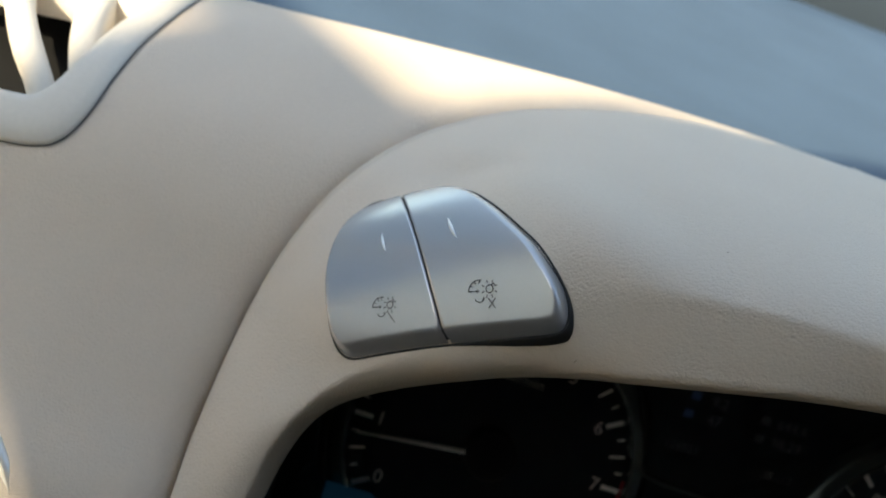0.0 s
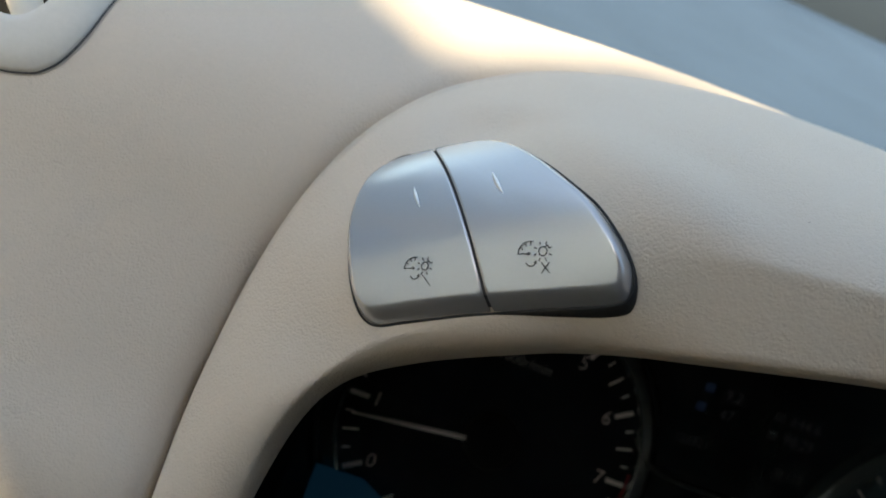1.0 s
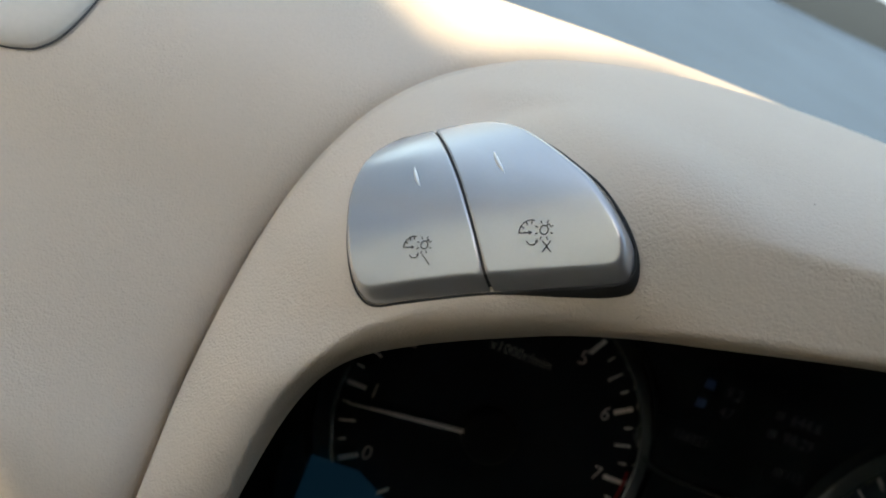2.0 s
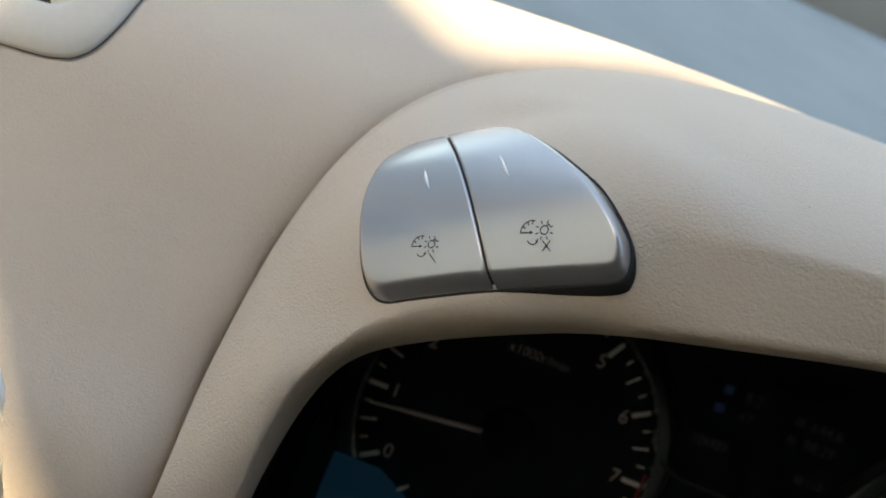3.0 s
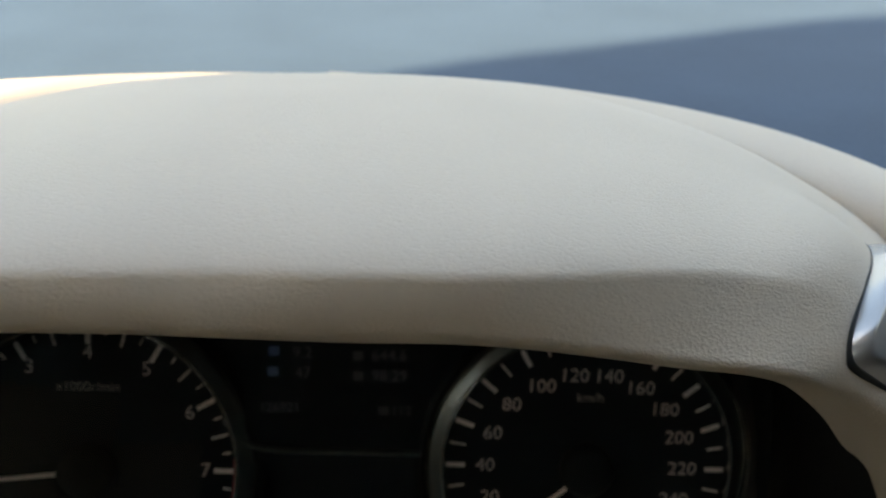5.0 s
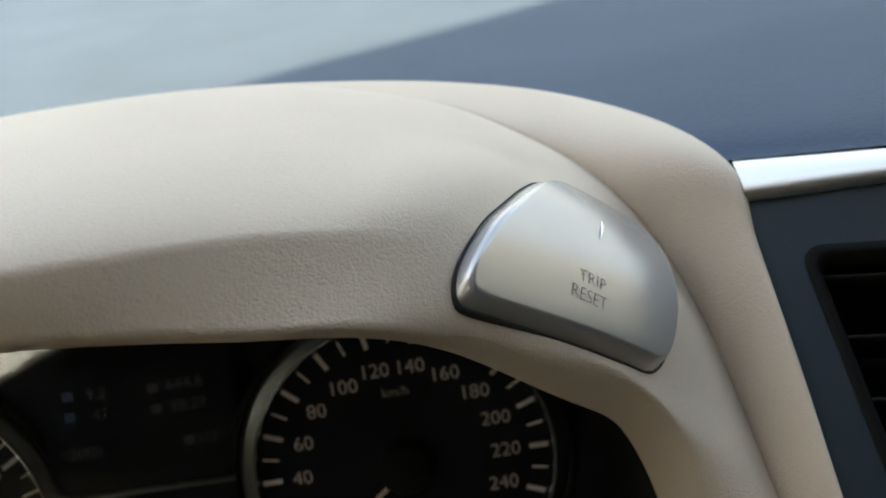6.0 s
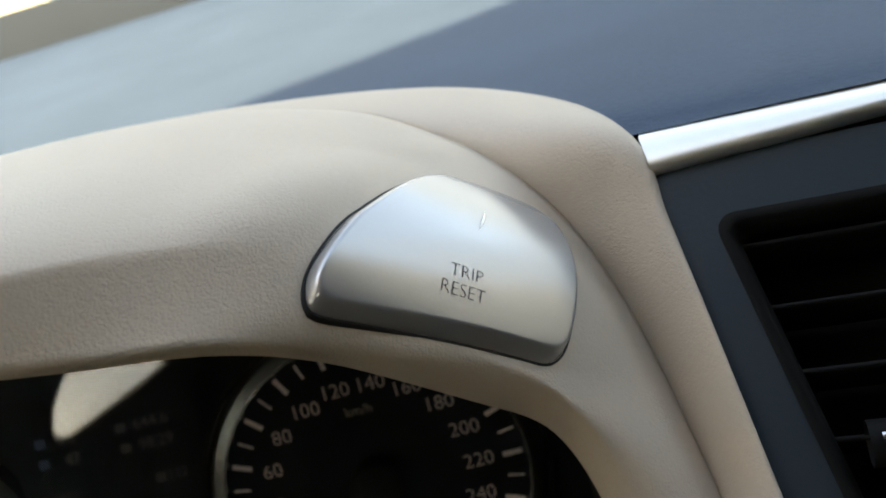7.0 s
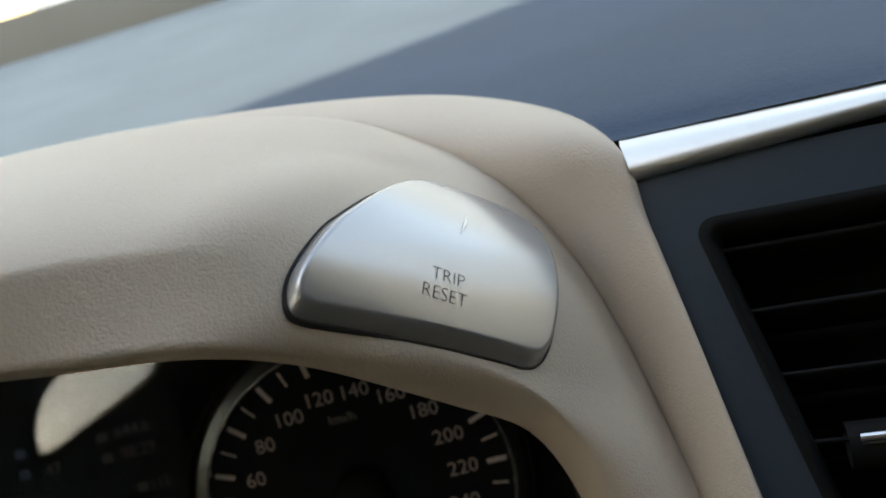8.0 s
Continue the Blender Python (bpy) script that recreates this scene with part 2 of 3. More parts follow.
def seat_height(u, v):
    """The leather round a switch bulges up the face."""
    if v < 0:
        return max(-0.06, 0.0018 + 0.3 * v)
    return max(-0.06, 0.055 - 1.15 * (v - 0.215) ** 2 * (1 - 0.5 * smoothstep(0.05, 0.25, -u) * (v > 0.215)))


def on_switch(u, v, h, side=-1):
    u = u * 1.02 - 0.021 if side > 0 else u
    p = SW_O + SW_U * u + SW_V * v + SW_N * h
    return p if side < 0 else Vector((2 * XC - p.x, p.y, p.z))


seat_outline = loop_through([(u, v, 0) for u, v in OUTLINE], 3)


def outside(u, v):
    """How far a place lies outside the outline of a switch, 0 within it."""
    best, within = 9.0, False
    for i, a in enumerate(seat_outline):
        b = seat_outline[(i + 1) % len(seat_outline)]
        d = b - a
        t = max(0.0, min(1.0, ((u - a.x) * d.x + (v - a.y) * d.y) / (d.length_squared + 1e-12)))
        best = min(best, math.hypot(u - a.x - d.x * t, v - a.y - d.y * t))
        if (a.y > v) != (b.y > v) and u < a.x + (v - a.y) / (b.y - a.y) * d.x:
            within = not within
    return 0.0 if within else best


def seat_for_switch(p):
    """Draws a point of the hood onto the flat seats of the two switches."""
    for side in (-1, 1):
        q = p if side < 0 else Vector((2 * XC - p.x, p.y, p.z))
        d = q - SW_O
        u, v, h = d.dot(SW_U), d.dot(SW_V), d.dot(SW_N)
        w = 1 - smoothstep(0.02, 0.28, outside(u + (0.021 if side > 0 else 0.0), v))
        if w > 0 and abs(h) < 0.3:
            q = q - SW_N * (h - seat_height(u, v)) * w
            return q if side < 0 else Vector((2 * XC - q.x, q.y, q.z))
    return p


def hood_rows():
    rows = []
    for a, b, o, s0, s1, drop, up, back, lift, sharp in zip(edge_rail, seam_rail, out_rail, swell_a, swell_b, lip_drop, *crease_rail):
        o, sharp = o.normalized(), max(0.0, min(1.0, sharp))
        c = b - a
        along = c.normalized()
        crease = a + o * up + along * back
        lead = crease + (along + o * lift).normalized() * 0.16
        h0, h1 = a + o * s0 + c * 0.05, b + o * s1 - c * 0.38
        inward = Vector((0, 1, 0))
        # the lip rolls under, in a wider bend at the sides than in the middle
        ridged = smoothstep(0.06, 0.155, s0)
        a, bend, deep = a - o * (0.016 + drop), 0.085 - 0.035 * ridged, 0.095 - 0.025 * ridged
        row = [a + inward * (deep + i) + o * h for i, h in ((0.10, 0.05), (0.04, 0.008))]
        row += [a + inward * deep * (1 - math.cos(q)) + o * bend * (1 - math.sin(q)) for q in [radians(d) for d in (90, 75, 60, 45, 30, 15)]]
        a = a + o * bend
        # towards the middle the hood rises steeply to a crease, then rolls over
        for k in range(41):
            t = (k / 40) ** 1.25
            f = [(1 - t) ** 3, 3 * t * (1 - t) ** 2, 3 * t * t * (1 - t), t ** 3]
            p = a * f[0] + h0 * f[1] + h1 * f[2] + b * f[3]
            if k <= 10:
                q = a.lerp(crease, k / 10) - along * 0.006 * math.sin(math.pi * k / 10)
            else:
                w = (k - 10) / 30
                q = crease * (1 - w) ** 3 + lead * 3 * w * (1 - w) ** 2 + h1 * 3 * w * w * (1 - w) + b * w ** 3
            p = p.lerp(q, sharp)
            row.append(p.lerp(seat_for_switch(p), smoothstep(0.0, 0.3, t) * (1 - smoothstep(0.72, 0.98, t))))
        # beside the crease the face bends round into the lip without an edge
        low, high = row[2], row[22]
        for k in range(3, 22):
            w = (k - 2) / 20
            row[k] = row[k].lerp(low * (1 - w) ** 2 + a * 2 * w * (1 - w) + high * w * w, (1 - ridged) * (1 - 0.8 * sharp))
        last = row[-1]
        row.append(last - o * 0.035 + c.normalized() * 0.003)
        row.append(last - o * 0.10 + c.normalized() * 0.003)
        rows.append(row)
    return rows


hood = thing("instrument_hood", "beige grained leatherette hood arching over the instruments", "dashboard")
part("cowl", *sheet(hood_rows()), LEATHER, hood)

# two small dark scuffs in the leather
for x, y, z, dx, dz in ((-0.847, -0.802, 1.309, 0.009, -0.001), (-1.070, -0.921, 1.044, 0.003, 0.007)):
    a, b = Vector((x - dx / 2, y, z - dz / 2)), Vector((x + dx / 2, y, z + dz / 2))
    part("scuff", *bent_box(a, b, 0.0015, 0.002, (0.3, 1, 0.3)), SCUFF, hood, "small dark scuff", smooth=False)

# black throat from the lip down to the dials
TILT = radians(20)


def dial(u, v, w=0.0):
    """A place on the tilted instrument plate: right, up the plate, out towards the driver."""
    return Vector((u, v * math.sin(TILT) - w * math.cos(TILT), v * math.cos(TILT) + w * math.sin(TILT)))


def throat_rows():
    rows = []
    for a, o in zip(edge_rail, out_rail):
        o = o.normalized()
        start = a + Vector((0, 0.17, 0)) - o * 0.005
        v = a.z * 0.80 if a.z > 0 else a.z
        end = dial(a.x * 0.97, v, -0.06)
        rows.append([start + (end - start) * (k / 6) for k in range(7)])
    return rows


part("throat", *sheet(throat_rows()), BLACK, hood, "matt black throat lining")

# ------------------------------------------------------------------ beige dash pad beside the hood
SEAM_Y = [-1.12, -1.03, -0.93, -0.72, -0.50, -0.355, -0.21, -0.03, 0.17, 0.36, 0.40]
SEAM_X = [1.765, 1.755, 1.747, 1.747, 1.714, 1.65, 1.545, 1.38, 1.10, 0.60, 0.0]
SEAM_Z = [-0.60, 0.0, 0.26, 0.45, 0.685, 0.87, 1.005, 1.095, 1.16, 1.20, 1.205]
CREST_X = [-6.4, -2.0, -1.7, -1.3, -1.0, -0.7, -0.4, 0.0]
CREST_Z = [0.85, 1.135, 1.167, 1.205, 1.23, 1.248, 1.257, 1.258]


PROFILE = curve_through([(0, y, z) for y, z in zip(SEAM_Y, SEAM_Z)], 8)
PROFILE_Y, PROFILE_Z = [p.y for p in PROFILE], [p.z for p in PROFILE]


def pad_z(x, y):
    return tween(PROFILE_Y, PROFILE_Z, y) + (tween(CREST_X, CREST_Z, x) - 1.205) * max(0.0, min(1.0, (y + 1.0) / 1.4))


def pad_rows():
    rows = []
    ys = [-1.12 + 1.52 * k / 60 for k in range(61)]
    for y in ys:
        sx = -tween(SEAM_Y, SEAM_X, y) + XC
        row = []
        for d in (-0.45, -0.2, -0.06, 0, 0.014, 0.020, 0.026, 0.033, 0.042, 0.06, 0.09, 0.13, 0.18, 0.25, 0.35, *[0.42 + 0.05 * k for k in range(36)], 2.5, 3.4, 4.6):
            if d < 0:
                d *= smoothstep(-0.35, 0.05, y)
            x = sx - d + 0.02
            fade = 1 - smoothstep(-0.05, 0.24, y)
            z = pad_z(x, y)
            dip = fade * (0.044 * math.exp(-((max(d, 0) / 0.05) ** 2)) + 0.065 * math.exp(-((max(d - 0.016, 0) / 0.009) ** 2))) + 0.12 * min(0.5, max(0, -d - 0.02))
            steep = smoothstep(-1.0, -0.2, y)
            row.append(Vector((x, y + dip * (1 - steep), z - dip * (0.4 + 0.6 * steep))))
        rows.append(row)
    back = [Vector((p.x, p.y + 0.035, p.z - 0.02)) for p in rows[-1]]
    rows += [back, [Vector((p.x, p.y + 0.03, p.z - 0.30)) for p in back]]
    return rows


VENT_HOLE = [(-2.20, 0.33), (-2.25, 0.12), (-2.28, -0.02), (-2.30, -0.15), (-2.315, -0.23), (-2.345, -0.29), (-2.41, -0.31), (-2.75, -0.315), (-3.3, -0.28), (-3.3, 0.33)]


def in_hole(x, y):
    inside = False
    for (ax, ay), (bx, by) in zip(VENT_HOLE, VENT_HOLE[1:] + VENT_HOLE[:1]):
        if (ay > y) != (by > y) and x < ax + (y - ay) / (by - ay) * (bx - ax):
            inside = not inside
    return inside


pad_verts, pad_faces = sheet([r[::-1] for r in pad_rows()])
pad_faces = [f for f in pad_faces if not in_hole(sum(pad_verts[i].x for i in f) / 4, sum(pad_verts[i].y for i in f) / 4)]
pad = thing("dash_pad", "beige grained leatherette pad of the dashboard", "dashboard", LEATHER, pad_verts, pad_faces, kind="structure")

OUTER = [(1.92, -1.62, -0.60), (1.878, -1.285, 0.0), (1.85, -1.05, 0.27), (1.836, -0.88, 0.46), (1.818, -0.66, 0.71), (1.803, -0.50, 0.89),
         (1.787, -0.362, 1.04), (1.66, 0.0, 1.08), (1.32, 0.30, 1.135), (0.75, 0.40, 1.212), (0.0, 0.415, 1.258)]


def pad_right_rows():
    inner = curve_through([Vector(s[1]) + Vector((XC - x, -y, 0)) for s, (x, y) in zip(STATIONS, SEAM_IN)], 7)
    outer = curve_through(OUTER, 7)
    way = curve_through([Vector(s[2]) for s in STATIONS], 7)
    rows = []
    for i, (a, b, o) in enumerate(zip(inner, outer, way)):
        o = (o + Vector((0, -0.2, 0.2))).normalized()
        fade = 1 - smoothstep(38, 56, i)
        row = []
        for t in (0, 0.01, 0.02, 0.03, 0.045, 0.07, 0.10, *[(k / 12) ** 1.7 for k in range(4, 13)]):
            swell = 0.062 * math.sin(math.pi * t) ** 0.8 * (0.05 + 0.95 * fade)
            dip = fade * (0.020 * math.exp(-((t / 0.06) ** 2)) + 0.06 * math.exp(-((t / 0.014) ** 2)))
            row.append(a + (b - a) * t + o * (swell - dip))
        row.append(b + Vector((0.006, 0.012, -0.02)))
        row.append(b + Vector((0.01, 0.05, -0.25)))
        rows.append(row)
    return rows


thing("dash_pad_edge", "narrow beige leatherette edge of the pad beside the centre console", "dashboard", LEATHER, *sheet(pad_right_rows()), kind="structure")

PA, PP = Vector((1.79, -0.365, 1.032)), Vector((0.970, -0.2425, 0.0194)).normalized()
PQ = Vector((-0.139, -0.618, -0.774))
PQ = (PQ - PP * PQ.dot(PP)).normalized()
PN = PQ.cross(PP).normalized()


def on_panel(p, q, h=0.0):
    return PA + PP * p + PQ * q + PN * h


# ------------------------------------------------------------------ dark dash top towards the windscreen
def top_rows():
    rows = []
    xs = [-6.4, -5, -4, -3, -2.2, -1.6, -1, -0.5, 0, 0.5, 0.9, 1.2, 1.4, 1.55, 1.68, 1.76, 1.80, 2.2, 2.8, 3.6, 5, 7, 9, 12.4]
    for x in xs:
        near = tween([-6.4, 0.9, 1.25, 1.6, 1.80, 12.4], [0.36, 0.30, 0.18, -0.12, -0.35, -0.62], x)
        drop = 0.0
        if x > 1.75:
            rim = on_panel((min(x, 3.8) - 1.79) / 0.97, -0.014, -0.016)
            near, drop = rim.y + 0.004, 1.056 - rim.z
        row = []
        for k in range(18):
            y = near + (0.0, 0.02, 0.05, 0.09)[k] if k < 4 else near + 0.09 + (7.31 - near) * ((k - 3) / 14) ** 1.6
            z = 1.052 - 0.02 * smoothstep(0, 2.5, y) + 0.05 * max(0, y - 2.6) + 0.02 * math.sin(min(1, max(0, (x - 1) / 4)) * math.pi / 2) - 0.35 * smoothstep(6.9, 7.4, y) - drop * (1 - smoothstep(0.0, 0.12, y - near))
            row.append((x, y, z))
        rows.append(row)
    return rows


dash_top = thing("dash_top", "dark blue-grey soft top of the dashboard below the windscreen", "dashboard", TOP, *sheet([r[::-1] for r in top_rows()]), kind="structure")

base_rows = [[(x, y, z) for y, z in ((7.25, 0.9), (7.28, 1.2), (7.36, 1.62), (7.40, 1.655), (7.46, 1.64), (7.50, 0.9))] for x in (-6.4, -2.0, 3.0, 8.0, 12.4)]
thing("windscreen_base", "dark grey band along the foot of the windscreen", "trim", SEAL, *sheet(base_rows), kind="structure")

# ------------------------------------------------------------------ centre console: panel, bright strip, air vent
console = thing("centre_console", "charcoal plastic console panel beside the hood", "dashboard")


def ring_panel(inner, outer, h_in, h_out):
    """A frame between two loops of (p, q)."""
    return sheet([[on_panel(*o, h_out) for o in outer], [on_panel(*i, h_in) for i in inner]], close=True)


def rounded(p0, q0, p1, q1, r, skew, n=6):
    pts = []
    for cx, cy, a0 in ((p0 + r, q0 + r, 180), (p1 - r, q0 + r, 270), (p1 - r, q1 - r, 0), (p0 + r, q1 - r, 90)):
        for k in range(n + 1):
            a = radians(a0 + 90 * k / n)
            x, y = cx + r * math.cos(a), cy + r * math.sin(a)
            pts.append((x + skew * (y - q0), y))
    return pts


SKEW = 0.245
v_out = rounded(0.128, 0.205, 1.25, 1.5, 0.05, SKEW)
v_mid = rounded(0.150, 0.226, 1.23, 1.48, 0.04, SKEW)
v_in = rounded(0.175, 0.250, 1.21, 1.46, 0.03, SKEW)
# face of the panel around the vent
far = rounded(0.018, 0.075, 2.6, 2.2, 0.004, 0.198)
part("face", *ring_panel(v_out, far, 0.0, 0.0), PANEL, console)
part("side", *sheet([[on_panel(0.018 + 0.198 * q, 0.075 + q, 0.0) for q in (0, 0.5, 1, 2.1)], [on_panel(0.018 + 0.198 * q, 0.075 + q, -0.12) for q in (0, 0.5, 1, 2.1)]]), PANEL, console)
trim = thing("bright_trim_strip", "satin aluminium strip along the top of the console", "trim")
strip_rows = []
for k in range(24):
    p = 0.008 + 1.992 * k / 23
    low = 0.072 - 0.035 * min(1, p / 0.55)
    row = [on_panel(p, -0.040, -0.046), on_panel(p, -0.026, -0.029)]
    for j in range(13):
        t = j / 12
        q = -0.014 + (low + 0.014) * t
        row.append(on_panel(p + 0.2 * max(0.0, q), q, 0.030 - 0.046 * (1 - t) ** 1.8))
    # rounded underside turning back into the panel
    row += [on_panel(p + 0.2 * low, low + 0.022 * math.sin(a), 0.030 * math.cos(a)) for a in (0.3, 0.6, 0.9, 1.2, 1.5)]
    strip_rows.append(row)
part("strip", *sheet(strip_rows), SATIN, trim)

vent = thing("centre_air_vent", "black slatted air vent with a chrome-tipped slider in the console", "air vent")
part("frame", *sheet([[on_panel(*o, 0.004) for o in v_out], [on_panel(*o, 0.012) for o in v_mid], [on_panel(*o, -0.03) for o in v_in], [on_panel(*o, -0.25) for o in v_in]], close=True), BLACK, vent)
part("duct", [on_panel(p + SKEW * (q - 0.2), q, -0.24) for p, q in ((0.1, 0.2), (1.3, 0.2), (1.3, 1.55), (0.1, 1.55))], [(3, 2, 1, 0)], BLACK, vent, smooth=False)
for k in range(8):
    q = 0.276 + 0.1375 * k
    p0 = 0.17 + SKEW * (q - 0.25)
    rows = []
    for p in (p0, p0 + 0.35, p0 + 1.05):
        rows.append([on_panel(p, q - 0.006, -0.035), on_panel(p, q, -0.028), on_panel(p, q + 0.006, -0.035), on_panel(p, q + 0.035, -0.20), on_panel(p, q + 0.02, -0.205), on_panel(p, q - 0.006, -0.035)])
    part("slat", *sheet(rows), BLACK, vent)
slider = part("slider", *sheet([[on_panel(p, 0.70 + 0.045 * math.cos(a), 0.005 + 0.04 * math.sin(a)) for a in [math.tau * j / 16 for j in range(17)]] for p in (0.335, 0.35, 0.52, 0.53)]), BLACK, vent)
part("slider_tip", *sheet([[on_panel(0.355 + 0.155 * i / 8, 0.69 + 0.012 * math.cos(math.pi * j / 6), 0.047 + 0.008 * math.sin(math.pi * j / 6)) for j in range(7)] for i in range(9)]), CHROME, slider, "bright chrome tip")

# ------------------------------------------------------------------ side air vent on the pad
side_vent = thing("side_air_vent", "beige louvred air vent let into the dash pad", "air vent")
TRIM_XY = [(-2.178, 0.30), (-2.205, 0.12), (-2.229, -0.026), (-2.243, -0.167), (-2.253, -0.253), (-2.273, -0.308), (-2.30, -0.338), (-2.335, -0.353), (-2.423, -0.363)]


def over_pad(x, y, h):
    e = 0.08
    n = Vector((-(pad_z(x + e, y) - pad_z(x - e, y)) / (2 * e), -(pad_z(x, y + e) - pad_z(x, y - e)) / (2 * e), 1)).normalized()
    return Vector((x, y, pad_z(x, y))) + n * h


rim = [(p.x, p.y) for p in curve_through([(x, y, 0) for x, y in TRIM_XY + [(-2.75, -0.37), (-3.2, -0.33)]], 5)]
mouth = [(p.x, p.y) for p in curve_through([(-2.245, 0.30, 0), (-2.29, 0.13, 0), (-2.325, 0.0, 0), (-2.345, -0.12, 0), (-2.362, -0.20, 0), (-2.385, -0.245, 0), (-2.41, -0.262, 0), (-2.44, -0.266, 0), (-2.50, -0.268, 0), (-2.8, -0.27, 0), (-3.2, -0.24, 0)], 5)]
rows = []
for f, h in ((0.0, -0.02), (0.0, 0.004), (0.06, 0.012), (0.3, 0.018), (0.75, 0.018), (0.92, 0.012), (1.0, -0.004), (1.0, -0.22)):
    rows.append([over_pad(a[0] + (b[0] - a[0]) * f, a[1] + (b[1] - a[1]) * f, h) for a, b in zip(rim, mouth)])
part("surround", *sheet(rows), VENT_BEIGE, side_vent)
rows = []
for h, grow in ((0.004, 0.0045), (0.006, 0.0)):
    rows.append([over_pad(a[0] + grow * 0.9, a[1] - grow * 0.4, h) for a in rim])
part("seam", *sheet(rows), SEAM, side_vent)
part("duct", [over_pad(-2.2, 0.36, -0.2), over_pad(-2.3, -0.34, -0.2), over_pad(-3.3, -0.34, -0.2), over_pad(-3.3, 0.36, -0.2)], [(0, 1, 2, 3)], BLACK, side_vent, smooth=False)
for x0, lean, wide, y0 in ((-2.252, 0.17, 0.08, -0.205), (-2.345, 0.36, 0.085, -0.31)):
    rows = []
    for k in range(13):
        t = k / 12
        y = y0 + (0.36 - y0) * t
        s = (y + 0.30) / 0.66
        x = x0 - lean * s - 0.06 * math.sin(math.pi * s)
        rows.append([over_pad(x - wide / 2, y, -0.10), over_pad(x - wide / 2, y, -0.012), over_pad(x - wide / 4, y, 0.0), over_pad(x, y, 0.004), over_pad(x + wide / 4, y, -0.002), over_pad(x + wide / 2, y, -0.016), over_pad(x + wide / 2, y, -0.10)])
    part("louvre", *sheet(rows), VENT_BEIGE, side_vent)

ledge = curve_through([(-2.235, 0.165, 0), (-2.302, 0.17, 0), (-2.45, 0.185, 0), (-2.62, 0.17, 0), (-2.9, 0.14, 0)], 5)
part("ledge", *sheet([[over_pad(p.x, p.y - 0.01, -0.12) for p in ledge], [over_pad(p.x, p.y, -0.025) for p in ledge], [over_pad(p.x, p.y + 0.02, -0.005) for p in ledge], [over_pad(p.x, min(0.42, p.y + 0.3), 0.0) for p in ledge]]), VENT_BEIGE, side_vent)

# round bright-rimmed fitting low on the pad
fitting = thing("round_fitting", "round cream fitting with a bright chrome rim on the pad", "trim")
FC = Vector((-2.39, -0.985, 0.13))
FX = Vector((1, 0, 0.02)).normalized()
FN = Vector((0.0, -0.80, 0.60))
FY = FN.cross(FX).normalized()


def turned(profile, n=72):
    return sheet([[FC + FX * r * math.cos(a) + FY * r * math.sin(a) + FN * h for r, h in profile] for a in [math.tau * k / n for k in range(n + 1)]])


part("rim", *turned([(0.315, -0.05), (0.318, 0.010), (0.326, 0.022), (0.342, 0.026), (0.356, 0.016), (0.363, -0.01), (0.365, -0.12)]), SATIN, fitting, "bright chrome rim")
part("cap", *turned([(0.001, 0.04), (0.16, 0.035), (0.27, 0.018), (0.317, -0.01)]), VENT_BEIGE, fitting)

# ------------------------------------------------------------------ switches on the hood
FACE_R = 0.38


def face_height(u, v, side=-1):
    """The face of the keys is a shallow barrel, falling away a little towards the outer end."""
    round_off = FACE_R if v < 0.21 else 0.43
    return 0.098 - (round_off - math.sqrt(round_off ** 2 - min(0.13, (v - 0.21) ** 2))) - 0.15 * max(0.0, -0.12 - u) ** 2


def between(v):
    """The line between the two dimmer keys."""
    return 0.006 - 0.15 * v - 0.57 * v * v


def one_key(loop, way, gap=0.0034):
    """The part of the outline on one side of the line between the keys, closed along that line."""
    out, ends = [], []
    for i, a in enumerate(loop):
        b = loop[(i + 1) % len(loop)]
        da, db = (way * (p[0] - between(p[1])) - gap for p in (a, b))
        if da >= 0:
            out.append(a)
        if da * db < 0:
            t = da / (da - db)
            v = a[1] + (b[1] - a[1]) * t
            ends.append(v)
            out.append((between(v) + way * gap, v))
            if da > 0:
                leave = len(out)
    v0, v1 = out[leave - 1][1], [v for v in ends if abs(v - out[leave - 1][1]) > 1e-9][0]
    line = [(between(v) + way * gap, v) for v in [v0 + (v1 - v0) * k / 24 for k in range(1, 24)]]
    return out[:leave] + line + out[leave:]


def even_loop(loop, n):
    pts = loop + [loop[0]]
    lengths = [0.0]
    for a, b in zip(pts, pts[1:]):
        lengths.append(lengths[-1] + math.hypot(b[0] - a[0], b[1] - a[1]))
    xs, ys = [p[0] for p in pts], [p[1] for p in pts]
    return [(tween(lengths, xs, lengths[-1] * k / n), tween(lengths, ys, lengths[-1] * k / n)) for k in range(n)]


def inset(loop, d):
    out, m = [], len(loop)
    cx, cy = sum(p[0] for p in loop) / m, sum(p[1] for p in loop) / m
    for i in range(m):
        a, b = loop[i - 2], loop[(i + 2) % m]
        tx, ty = b[0] - a[0], b[1] - a[1]
        l = math.hypot(tx, ty) or 1
        nx, ny = -ty / l, tx / l
        if nx * (cx - loop[i][0]) + ny * (cy - loop[i][1]) < 0:
            nx, ny = -nx, -ny
        out.append((loop[i][0] + nx * d, loop[i][1] + ny * d))
    return out


def edge_gap(u, v):
    """How far a place on the seat lies inside the outline of the switch."""
    best = 9.0
    for i, a in enumerate(outline):
        b = outline[(i + 1) % len(outline)]
        dx, dy = b[0] - a[0], b[1] - a[1]
        t = max(0.0, min(1.0, ((u - a[0]) * dx + (v - a[1]) * dy) / (dx * dx + dy * dy + 1e-12)))
        best = min(best, math.hypot(u - a[0] - dx * t, v - a[1] - dy * t))
    return best


